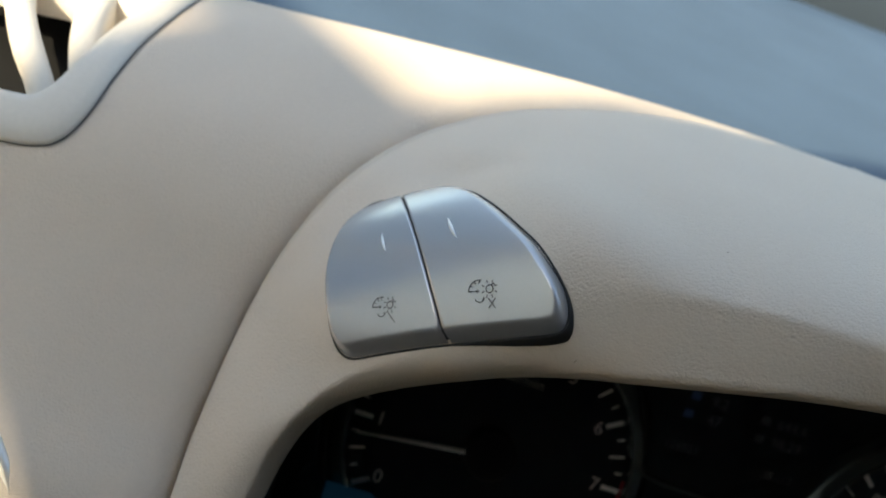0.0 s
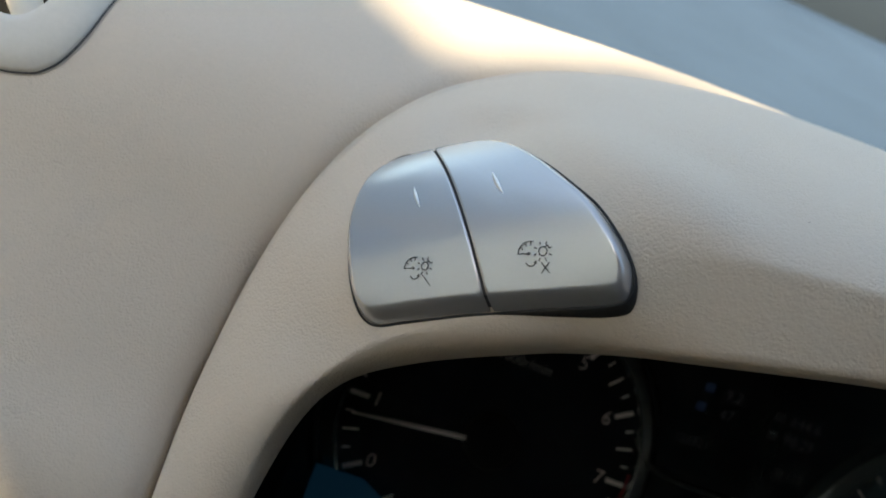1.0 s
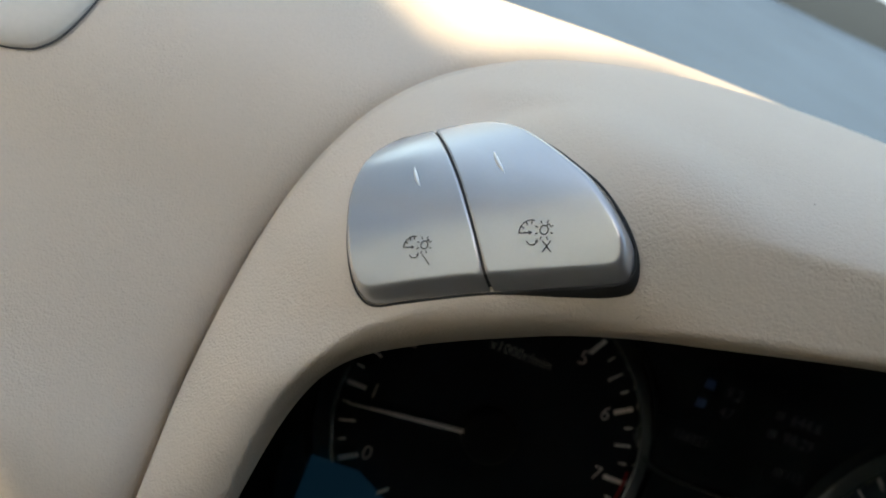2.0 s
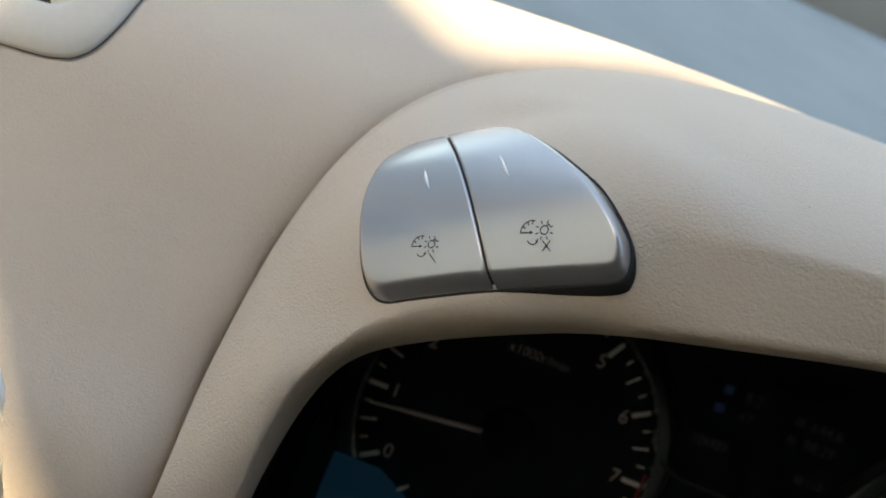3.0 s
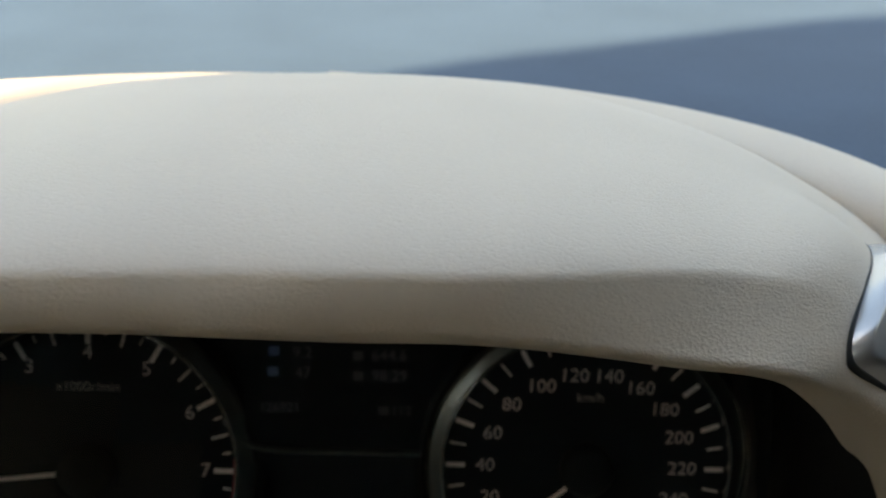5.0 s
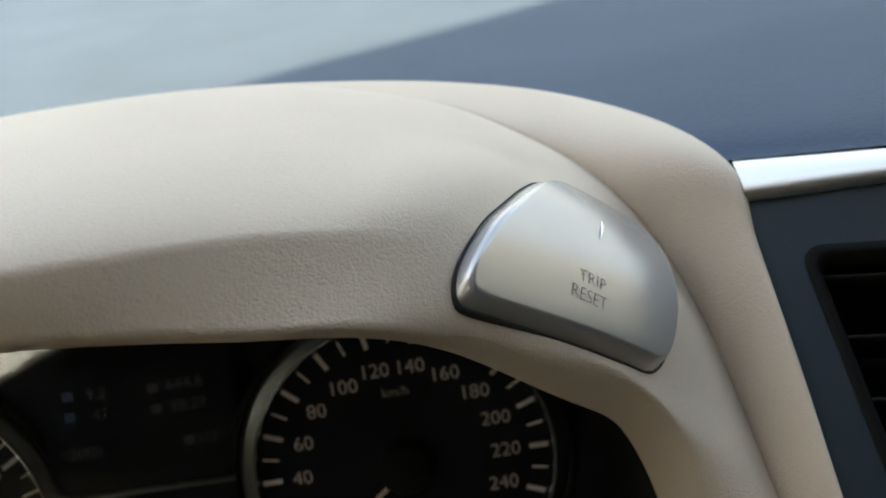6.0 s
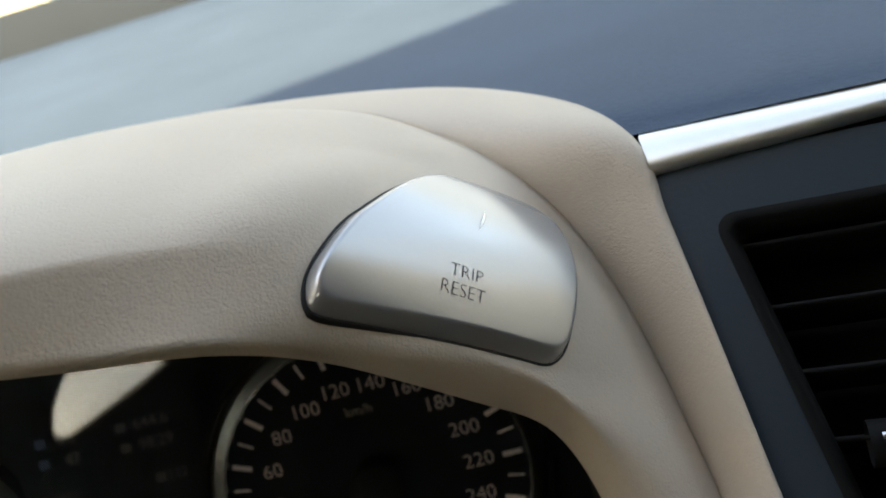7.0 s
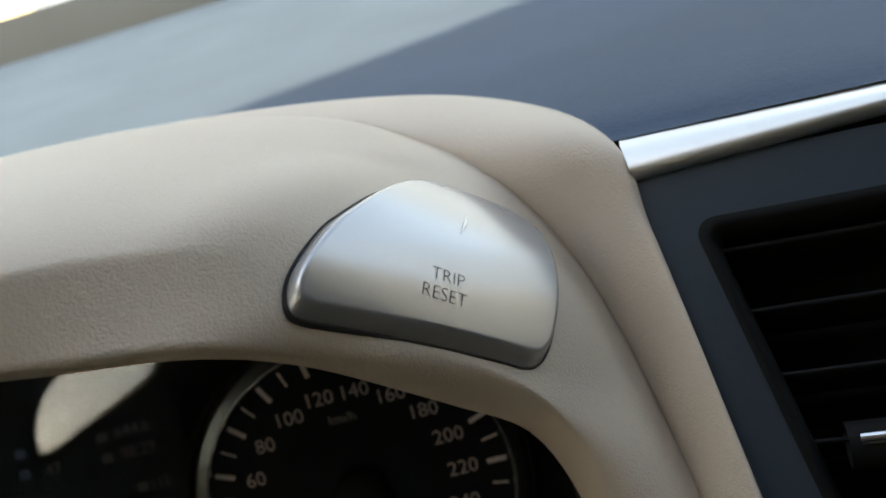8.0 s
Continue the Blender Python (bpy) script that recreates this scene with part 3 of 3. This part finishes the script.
def key_height(u, v, side):
    d = edge_gap(u, v)
    wide = 0.017 + 0.006 * smoothstep(0.02, 0.12, v) + 0.016 * smoothstep(0.32, 0.42, v)
    rise = 1 - (1 - min(1.0, d / wide)) ** 2.4
    low = seat_height(u, v) - 0.004
    return low + (face_height(u, v, side) - low) * rise - 0.0010 * (1 - smoothstep(0.0, 0.004, abs(u - between(v)) - 0.0034)) * (side < 0)


def key_net(loop, side):
    m = len(loop)
    cx, cy = sum(p[0] for p in loop) / m, sum(p[1] for p in loop) / m
    rows = [[on_switch(u, v, seat_height(u, v) - 0.05, side) for u, v in loop]]
    for s in [1 - 0.006 * k for k in range(30)] + [0.81, 0.79, 0.76, 0.72, 0.67, 0.61, 0.54, 0.46, 0.37, 0.27, 0.16, 0.05, 0.001]:
        rows.append([on_switch(cx + (u - cx) * s, cy + (v - cy) * s, key_height(cx + (u - cx) * s, cy + (v - cy) * s, side), side) for u, v in loop])
    return sheet(rows, close=True)


outline = [(p.x, p.y) for p in loop_through([(u, v, 0) for u, v in OUTLINE], 8)]


def rim_net(side):
    """The dark groove between the leather and a switch."""
    wide, slim = inset(outline, -0.0046), inset(outline, 0.002)
    return sheet([[on_switch(u, v, seat_height(u, v) + h, side) for u, v in loop] for loop, h in ((wide, -0.03), (wide, 0.0012), (outline, 0.0012), (slim, -0.03))], close=True)


def stroke(points, wide, side, mirror=False, lift=0.0018):
    """A flat printed line on the face of a key."""
    verts, faces = [], []
    for a, b in zip(points, points[1:]):
        tx, ty = b[0] - a[0], b[1] - a[1]
        l = math.hypot(tx, ty) or 1
        nx, ny = -ty / l * wide / 2, tx / l * wide / 2
        ex, ey = tx / l * wide * 0.3, ty / l * wide * 0.3
        i = len(verts)
        for x, y in ((a[0] + nx - ex, a[1] + ny - ey), (a[0] - nx - ex, a[1] - ny - ey), (b[0] - nx + ex, b[1] - ny + ey), (b[0] + nx + ex, b[1] + ny + ey)):
            verts.append(on_switch(x, y, face_height(x, y, side) + lift, side))
        faces.append((i, i + 1, i + 2, i + 3))
    return verts, faces


def sliver(a, b, wide, side):
    """A slim raised mark, pointed at both ends."""
    tx, ty = b[0] - a[0], b[1] - a[1]
    l = math.hypot(tx, ty)
    nx, ny = -ty / l, tx / l
    rows = []
    for k in range(9):
        t = k / 8
        w, h = wide / 2 * math.sin(math.pi * t) + 0.0002, 0.004 * math.sin(math.pi * t)
        x, y = a[0] + tx * t + nx * 0.1 * l * t * (1 - t), a[1] + ty * t + ny * 0.1 * l * t * (1 - t)
        rows.append([on_switch(x + nx * w * e, y + ny * w * e, face_height(x, y, side) + 0.002 + h * (1 - e * e), side) for e in (-1, -0.5, 0, 0.5, 1)])
    return sheet(rows)


def joined(nets):
    verts, faces = [], []
    for v, f in nets:
        n = len(verts)
        verts += v
        faces += [tuple(i + n for i in face) for face in f]
    return verts, faces


def dimmer_sign(cx, cy, crossed, s=0.028, turn=-6):
    """Gauge, lamp with rays, arrow and a stroke or cross, as strokes on the key."""
    c, d = math.cos(radians(turn)), math.sin(radians(turn))

    def q(x, y):
        return (cx + s * (x * c - y * d), cy + s * (x * d + y * c))

    lines = [[q(-0.35 + 0.75 * math.cos(a), 0.0 + 0.75 * math.sin(a)) for a in [radians(75 + 105 * k / 8) for k in range(9)]]]
    lines += [[q(-1.1, 0.0), q(-0.45, 0.0)], [q(-0.45, 0.08), q(-0.3, 0.0), q(-0.45, -0.08)]]
    lines += [[q(-0.35 + 0.75 * math.cos(a), 0.75 * math.sin(a)), q(-0.35 + 0.52 * math.cos(a), 0.52 * math.sin(a))] for a in (radians(85), radians(115), radians(148))]
    lines += [[q(0.5 + 0.27 * math.cos(a), 0.12 + 0.27 * math.sin(a)) for a in [math.tau * k / 10 for k in range(11)]]]
    lines += [[q(0.5 + 0.44 * math.cos(a), 0.12 + 0.44 * math.sin(a)), q(0.5 + 0.60 * math.cos(a), 0.12 + 0.60 * math.sin(a))] for a in [radians(22 + 45 * k) for k in range(8)]]
    lines += [[q(-0.25 + 0.35 * math.cos(a), -0.42 + 0.3 * math.sin(a)) for a in [radians(200 + 130 * k / 5) for k in range(6)]], [q(-0.05, -0.5), q(0.08, -0.56), q(0.06, -0.40)]]
    lines += [[q(0.66, 0.40), q(0.80, 0.47), q(0.87, 0.33)]]
    lines += [[q(0.38, -0.5), q(0.95, -1.15)]]
    if crossed:
        lines[-1] = [q(0.42, -0.52), q(0.92, -1.1)]
        lines += [[q(0.92, -0.52), q(0.42, -1.1)]]
    return lines


switch = thing("dimmer_switch", "pair of satin silver instrument dimmer keys in the beige hood", "switch")
part("seat_rim", *rim_net(-1), GAP, switch)
part("key_gap", *sheet([[on_switch(between(v) + e, v, key_height(between(v), v, 0) - 0.007, -1) for e in (-0.008, 0.008)] for v in [0.004 + 0.42 * k / 40 for k in range(41)]]), GAP, switch, smooth=False)
key = part("brighter_key", *key_net(even_loop(one_key(outline, -1), 150), -1), SILVER, switch)
part("sign", *joined([stroke(l, 0.0018, -1) for l in dimmer_sign(-0.121, 0.070, False, 0.0265)]), PRINT, key, "printed dimmer sign", smooth=False)
part("notch", *sliver((-0.125, 0.197), (-0.147, 0.255), 0.007, -1), SATIN, key)
key = part("dimmer_key", *key_net(even_loop(one_key(outline, 1), 150), -1), SILVER, switch)
part("sign", *joined([stroke(l, 0.0019, -1) for l in dimmer_sign(0.105, 0.064, True, 0.0285)]), PRINT, key, "printed dimmer sign with a cross", smooth=False)
part("notch", *sliver((0.046, 0.192), (0.018, 0.255), 0.008, -1), SATIN, key)


def written(text, size, place, thin=0.0):
    """Meshes of writing: the outlines of the built-in font, laid by place(x, y)."""
    data = bpy.data.curves.new("text", "FONT")
    data.body, data.size, data.align_x, data.align_y = text, size, "CENTER", "CENTER"
    data.resolution_u, data.offset = 3, -thin
    ob = new("text", data)
    bpy.context.view_layer.update()
    flat = bpy.data.meshes.new_from_object(ob.evaluated_get(bpy.context.evaluated_depsgraph_get()))
    verts = [place(v.co.x, v.co.y) for v in flat.vertices]
    faces = [tuple(p.vertices) for p in flat.polygons]
    bpy.data.objects.remove(ob)
    bpy.data.curves.remove(data)
    bpy.data.meshes.remove(flat)
    return verts, faces


reset = thing("trip_reset_switch", "satin silver trip reset key in the beige hood", "switch")
part("seat_rim", *rim_net(1), GAP, reset)
key = part("reset_key", *key_net(even_loop(outline, 200), 1), SILVER, reset)


def on_reset(x0, y0, turn):
    c, s = math.cos(radians(turn)), math.sin(radians(turn))

    def place(x, y):
        u, v = x0 - (x * c - y * s), y0 + (x * s + y * c)
        return on_switch(u, v, face_height(u, v, 1) + 0.0015, 1)

    return place


part("lettering", *written("TRIP", 0.036, on_reset(-0.0216, 0.100, -1.5), 0.0009), PRINT, key, smooth=False)
part("lettering", *written("RESET", 0.036, on_reset(-0.0160, 0.0645, -1.5), 0.0009), PRINT, key, smooth=False)
part("notch", *sliver((-0.052, 0.208), (-0.0755, 0.271), 0.006, 1), SATIN, key)

# ------------------------------------------------------------------ instruments
cluster = thing("instrument_cluster", "black instrument cluster with two round dials and a dark screen", "instrument")
plate = []
for k in range(41):
    a = radians(-20 + 220 * k / 40)
    plate.append(dial(1.75 * math.cos(a), -0.2 + 1.35 * math.sin(a), -0.07))
plate += [dial(-1.75, -1.2, -0.07), dial(1.75, -1.2, -0.07)]
part("plate", plate, [tuple(range(len(plate)))], DIAL, cluster, smooth=False)


def gauge_face(cx, cy, depth, size, tilt, yaw, turn):
    """Places on the face of one gauge: right and up from its middle, out towards the driver."""
    ya, ti, tu = radians(yaw), radians(tilt), radians(turn)
    across, out = Vector((math.cos(ya), math.sin(ya), 0)), Vector((math.sin(ya) * math.cos(ti), -math.cos(ya) * math.cos(ti), math.sin(ti)))
    up, middle = out.cross(across), dial(cx, cy, depth)

    def place(x, y, w=0.0):
        c, s = math.cos(tu), math.sin(tu)
        return middle + across * (x * c + y * s) * size + up * (y * c - x * s) * size + out * w

    return place


def disc(face, r, w, n=64):
    return [face(0, 0, w)] + [face(r * math.cos(math.tau * k / n), r * math.sin(math.tau * k / n), w) for k in range(n)], [(0, k + 1, (k + 1) % n + 1) for k in range(n)]


def lathe(face, profile, n=96, a0=0.0, a1=360.0):
    rows = []
    for k in range(n + 1):
        a = radians(a0 + (a1 - a0) * k / n)
        rows.append([face(r * math.cos(a), r * math.sin(a), w) for r, w in profile])
    return sheet(rows)


def tick(face, degrees, r0, r1, wide, w=0.004):
    """A mark at that many degrees clockwise from the top."""
    a = radians(90 - degrees)
    c, s = math.cos(a), math.sin(a)
    p = [(r * c - t * s, r * s + t * c) for r, t in ((r0, -wide / 2), (r1, -wide / 2), (r1, wide / 2), (r0, wide / 2))]
    return [face(x, y, w) for x, y in p] + [face(x, y, w - 0.004) for x, y in p], [(0, 1, 2, 3), (4, 7, 6, 5), (0, 4, 5, 1), (1, 5, 6, 2), (2, 6, 7, 3), (3, 7, 4, 0)]


def on_face(face, x0, y0, w=0.004):
    return lambda x, y: face(x0 + x, y0 + y, w)


TACHO = gauge_face(-0.844, -0.005, -0.011, 1.022, 22.9, -1.2, 0.33)
SPEEDO = gauge_face(0.848, 0.008, -0.006, 0.985, 15.4, 1.0, 1.74)


def gauge(name, face, labels, majors, mediums, minors, unit, unit_y, radius):
    g = part(name, *disc(face, 0.50, 0.0), DIAL, cluster)
    part("bezel", *lathe(face, [(0.492, 0.0), (0.494, 0.026), (0.499, 0.031), (0.504, 0.028), (0.506, 0.02)]), DARK_CHROME, g, "dull chrome ring")
    part("bezel_slope", *lathe(face, [(0.506, 0.021), (0.535, 0.012), (0.552, 0.004), (0.556, -0.01)]), RING, g)
    part("outer_ring", *lathe(face, [(0.557, -0.01), (0.560, 0.010), (0.566, 0.010), (0.585, -0.02)]), BLACK, g)
    for d in majors:
        part("mark", *tick(face, d, 0.418, 0.482, 0.015), WHITE, g, smooth=False)
    for d in mediums:
        part("half_mark", *tick(face, d, 0.425, 0.478, 0.007), WHITE, g, smooth=False)
    for d in minors:
        part("fine_mark", *tick(face, d, 0.452, 0.478, 0.005), WHITE, g, smooth=False)
    for text, d in labels:
        a = radians(90 - d)
        part("numeral", *written(text, 0.068, on_face(face, radius(text) * math.cos(a), radius(text) * math.sin(a))), NUMERAL, g, smooth=False)
    part("unit", *written(unit, 0.046, on_face(face, 0, unit_y)), PALE, g, smooth=False)
    return g


tacho = gauge("tachometer", TACHO, [(str(k), (k - 4) * 30) for k in range(9)], [(k - 4) * 30 for k in range(9)],
              [(k - 3.5) * 30 for k in range(8)], [(k / 4 - 4) * 30 for k in range(33) if k % 2], "x1000r/min", 0.275, lambda s: 0.39)
part("red_band", *lathe(TACHO, [(0.484, 0.003), (0.491, 0.003)], 24, -30, 5), RED, tacho)
speedo = gauge("speedometer", SPEEDO, [(str(k), k - 130) for k in range(0, 261, 20)], [k - 130 for k in range(0, 261, 20)],
               [k - 130 for k in range(10, 260, 20)], [], "km/h", 0.255, lambda s: 0.375 if len(s) < 2 else 0.348 if len(s) < 3 else 0.338)


def needle(face, degrees, g):
    a = radians(90 - degrees)
    c, s = math.cos(a), math.sin(a)
    rows = []
    for r, t in ((0.09, 0.0085), (0.3, 0.007), (0.462, 0.0035)):
        rows.append([face(r * c - x * s, r * s + x * c, w) for x, w in ((-t, 0.045), (-t * 0.5, 0.054), (t * 0.5, 0.054), (t, 0.045))])
    part("needle", *sheet(rows), WHITE, g, "pale thin needle")
    part("hub", *lathe(face, [(0.0, 0.065), (0.075, 0.062), (0.09, 0.05), (0.092, 0.0)], 40), BLACK, g)


needle(TACHO, -96.5, tacho)
needle(SPEEDO, -130, speedo)

screen = part("screen", [dial(-0.30, 0.02, 0.0), dial(0.32, 0.02, 0.0), dial(0.34, 0.50, 0.0), dial(-0.32, 0.50, 0.0)], [(0, 1, 2, 3)], DIAL, cluster, smooth=False)
for text, x, y, size in (("9.2", -0.11, 0.405, 0.055), ("644.6", 0.18, 0.395, 0.055), ("47", -0.11, 0.335, 0.055), ("98:29", 0.18, 0.325, 0.055), ("126921", -0.19, 0.215, 0.046), ("112", 0.22, 0.205, 0.046)):
    part("readout", *written(text, size, on_face(dial, x, y)), LCD_GREY, screen, smooth=False)
for x, y, mat in ((-0.205, 0.41, LCD_BLUE), (-0.21, 0.34, LCD_BLUE), (0.075, 0.395, LCD_DIM), (0.075, 0.325, LCD_DIM), (0.16, 0.205, LCD_DIM)):
    part("screen_sign", *bent_box(dial(x - 0.017, y, 0.004), dial(x + 0.017, y, 0.004), 0.030, 0.002, dial(0, 1) - dial(0, 0)), mat, screen, smooth=False)
bar = curve_through([dial(-0.38, 0.17, 0.0), dial(-0.32, 0.10, 0.002), dial(-0.22, 0.068, 0.004), dial(0.0, 0.062, 0.004), dial(0.29, 0.056, 0.002)], 6)
part("divider", *sheet([[p + (dial(0, v, w) - dial(0, 0)) for v, w in ((-0.012, -0.02), (-0.009, 0.006), (0.0, 0.011), (0.009, 0.006), (0.012, -0.02))] for p in bar]), RING, cluster)
part("blue_segment", [dial(-1.36, -0.245, 0.032), dial(-1.36, -0.6, 0.032), dial(-0.9, -0.6, 0.032), dial(-0.98, -0.39, 0.032), dial(-1.09, -0.31, 0.032), dial(-1.2, -0.25, 0.032)], [(0, 1, 2), (0, 2, 3), (0, 3, 4), (0, 4, 5)], GREEN_BLUE, tacho, "dim blue lit segment", smooth=False)
for x, y, wide in ((-1.105, -0.285, 0.03), (-1.06, -0.33, 0.03), (-1.0, -0.365, 0.03)):
    part("small_mark", *bent_box(dial(x - wide / 2, y - 0.012, 0.036), dial(x + wide / 2, y + 0.012, 0.036), 0.014, 0.004, dial(0, 1) - dial(0, 0)), WHITE, tacho, smooth=False)

# clear cover in front of the dials
GLASS = bpy.data.materials.new("clear cover")
GLASS.use_nodes = True
nodes, links = GLASS.node_tree.nodes, GLASS.node_tree.links
nodes.remove(nodes["Principled BSDF"])
clear, gloss, blend, edge_gloss = (nodes.new("ShaderNode" + k) for k in ("BsdfTransparent", "BsdfGlossy", "MixShader", "Fresnel"))
gloss.inputs["Roughness"].default_value = 0.02
edge_gloss.inputs["IOR"].default_value = 1.5
links.new(edge_gloss.outputs[0], blend.inputs[0])
links.new(clear.outputs[0], blend.inputs[1])
links.new(gloss.outputs[0], blend.inputs[2])
links.new(blend.outputs[0], nodes["Material Output"].inputs["Surface"])
rows = []
for k in range(25):
    u = -1.46 + 2.92 * k / 24
    rows.append([dial(u, -0.9 + 1.75 * j / 12, 0.20) for j in range(13)])
cover = part("clear_cover", *sheet(rows), GLASS, cluster, "clear glossy cover")
cover.visible_shadow = False

# ------------------------------------------------------------------ unseen cabin round the dashboard
LEFT, RIGHT, REAR, CEIL = -6.8, 12.8, -24.0, 6.0
# Unseen roof: its front edge is bent to cast the dash's shadow line.
SHADE_EDGE = [(-7.4, -5.6), (-6.6, -5.4), (-6.05, -5.1), (-5.45, -4.62), (-4.75, -4.62), (-4.47, -4.42), (-4.3, -3.82), (-3.7, -3.5), (-2.8, -3.06), (-2.1, -2.8), (0.0, -2.3), (3.2, -2.5), (6.0, -2.9), (9.0, -3.6), (11.4, -4.8), (13.4, -5.6)]
edge = curve_through([(x, y, CEIL) for x, y in SHADE_EDGE], 5)
rows = [[Vector((p.x, p.y, CEIL + 0.05)) for p in edge], [Vector((p.x, p.y - 0.15, CEIL)) for p in edge], [Vector((p.x, -8, CEIL + 0.2)) for p in edge], [Vector((p.x, REAR, CEIL)) for p in edge]]
roof = thing("ceiling", "unseen pale car roof with its front edge shaped to cast shade", "ceiling", LINER, *sheet(rows), kind="structure")
thick(roof, 0.03, 1.0)


def pillar(name, points, wide):
    rows = []
    for x, y, z in points:
        rows.append([(x + dx * wide, y + dy * wide, z) for dx, dy in ((0, 0), (-0.35, 0.35), (-0.8, 0.15), (-0.9, -0.5), (-0.3, -0.55), (0, 0))])
    return thing(name, "unseen pale windscreen pillar added to shape light and reflections", "pillar", PILLAR, *sheet(rows), kind="structure")


# Both pillars are unseen, added for their shadow and kept slim in reflections.
pillar("pillar_left", [(-6.02, -5.15, 6.05), (-5.95, -2.5, 4.75), (-5.86, 0.0, 3.5), (-6.4, 7.0, 1.2)], 0.5)
pillar("pillar_right", [(13.1, -5.15, 6.05), (13.1, -2.5, 4.75), (13.2, 0.0, 3.5), (13.6, 7.0, 1.2)], 0.5)
# Unseen cabin sides, rear and floor, added to bound light and tint reflections.
SIDES = (("left", LEFT - 0.2, 5.75), ("right", RIGHT + 0.4, 5.4))
for side, x, top in SIDES:
    block("wall_" + side + "_low", (0.3, 30.0, 9.8), (x, -9.0, -3.8), DOOR_TRIM if side == "left" else REAR_TRIM, label="unseen door side below the windows, added to shape light", category="wall", kind="structure")
    block("wall_" + side + "_high", (0.3, 18.5, 6.4 - top), (x, -14.5, (6.4 + top) / 2), LINER, label="unseen pale rail above the side windows, added to bound light", category="wall", kind="structure")
    block("wall_" + side + "_pillar", (0.3, 2.5, 6.2), (x, -8.2, 3.2), DOOR_TRIM, label="unseen beige pillar between the side windows, added to block light", category="wall", kind="structure")
block("wall_right_rear", (0.3, 15.0, 6.2), (RIGHT + 0.4, -16.9, 3.2), REAR_TRIM, label="unseen dark cabin side added to keep the cover's reflection dark", category="wall", kind="structure")
block("wall_left_back", (0.4, 7.6, 6.3), (LEFT - 0.2, -20.6, 3.2), QUARTER, label="unseen blue-grey cabin side added for the cover's reflection", category="wall", kind="structure")
# unseen rear quarter; its small slanting window is shaped for the cover's reflection
glass_edge = loop_through([(-11.35, 2.65, 0), (-11.1, 3.2, 0), (-12.1, 4.25, 0), (-13.6, 5.0, 0), (-16.2, 5.5, 0), (-16.0, 4.75, 0), (-13.3, 3.45, 0)], 6)
middle = sum(glass_edge, Vector()) / len(glass_edge)
outer_edge = []
for p in glass_edge:
    d = p - middle
    reach = min((-9.3 - middle.x) / d.x if d.x > 0 else (-18.0 - middle.x) / d.x, (6.4 - middle.y) / d.y if d.y > 0 else (0.1 - middle.y) / d.y)
    outer_edge.append(middle + d * reach)
verts, faces = sheet([[Vector((LEFT - 0.2 + d, p.x, p.y)) for p in loop] for loop, d in ((glass_edge, -0.1), (glass_edge, 0.1), (outer_edge, 0.1), (outer_edge, -0.1))], close=True)
thing("wall_left_rear", "unseen blue-grey cabin side, window opening shaped for the cover's reflection", "wall", QUARTER, verts, faces, kind="structure", smooth=False)
block("wall_rear", (20.6, 0.3, 15.0), (3.1, REAR, 0.0), REAR_TRIM, label="unseen plain dark cabin rear added to darken reflections", category="wall", kind="structure")
block("floor", (19.6, 32.0, 0.3), (3.0, -9.0, -8.0), CARPET, label="unseen dark cabin floor added to limit bounce from below", category="floor", kind="structure")
block("wall_front", (19.6, 0.3, 8.0), (3.0, 7.6, -3.6), BLACK, label="dark bulkhead below the windscreen", category="wall", kind="structure")
gs = 4000.0
ground = thing("ground", "grey dusty asphalt outside the car", "ground", SAND, [(-gs, -gs, -9.5), (gs, -gs, -9.5), (gs, gs, -9.5), (-gs, gs, -9.5)], [(0, 1, 2, 3)], kind="structure", smooth=False)
# backdrop walls far round the car, added to colour the keys' reflections


def far_wall(name, label, mat, start, end, depth, top):
    start, end = Vector((*start, 0)), Vector((*end, 0))
    back = (end - start).cross(Vector((0, 0, 1))).normalized() * depth
    corners = [start, end, end + back, start + back]
    thing(name, label, "wall", mat, [(p.x, p.y, z) for z in (-9.5, top) for p in corners],
          [(0, 1, 5, 4), (1, 2, 6, 5), (2, 3, 7, 6), (3, 0, 4, 7), (4, 5, 6, 7), (3, 2, 1, 0)], kind="structure", smooth=False)


far_wall("backdrop_front", "blue-grey backdrop added far ahead to dim the reflected sky", BLUE_BACKDROP, (-130.0, 300.0), (420.0, 300.0), -60.0, 170.0)
far_wall("backdrop_right", "beige backdrop added far beside the car for the reset key's reflection", BEIGE_BACKDROP, (40.0, -46.0), (245.0, 99.0), 100.0, 37.0)
far_wall("backdrop_right_far", "blue-grey backdrop added behind the beige one to dim reflected sky", BLUE_BACKDROP, (160.0, 0.0), (230.0, 260.0), 40.0, 80.0)
far_wall("backdrop_left", "blue-grey backdrop added far beside the car for the dimmer keys' reflection", BLUE_BACKDROP, (-70.0, -2.0), (-88.0, 125.0), -60.0, 54.0)
far_wall("backdrop_left_rear", "pale cream backdrop added far beside the car for key reflections", CREAM_BACKDROP, (-90.0, -92.0), (-90.0, -4.0), -20.0, 74.0)
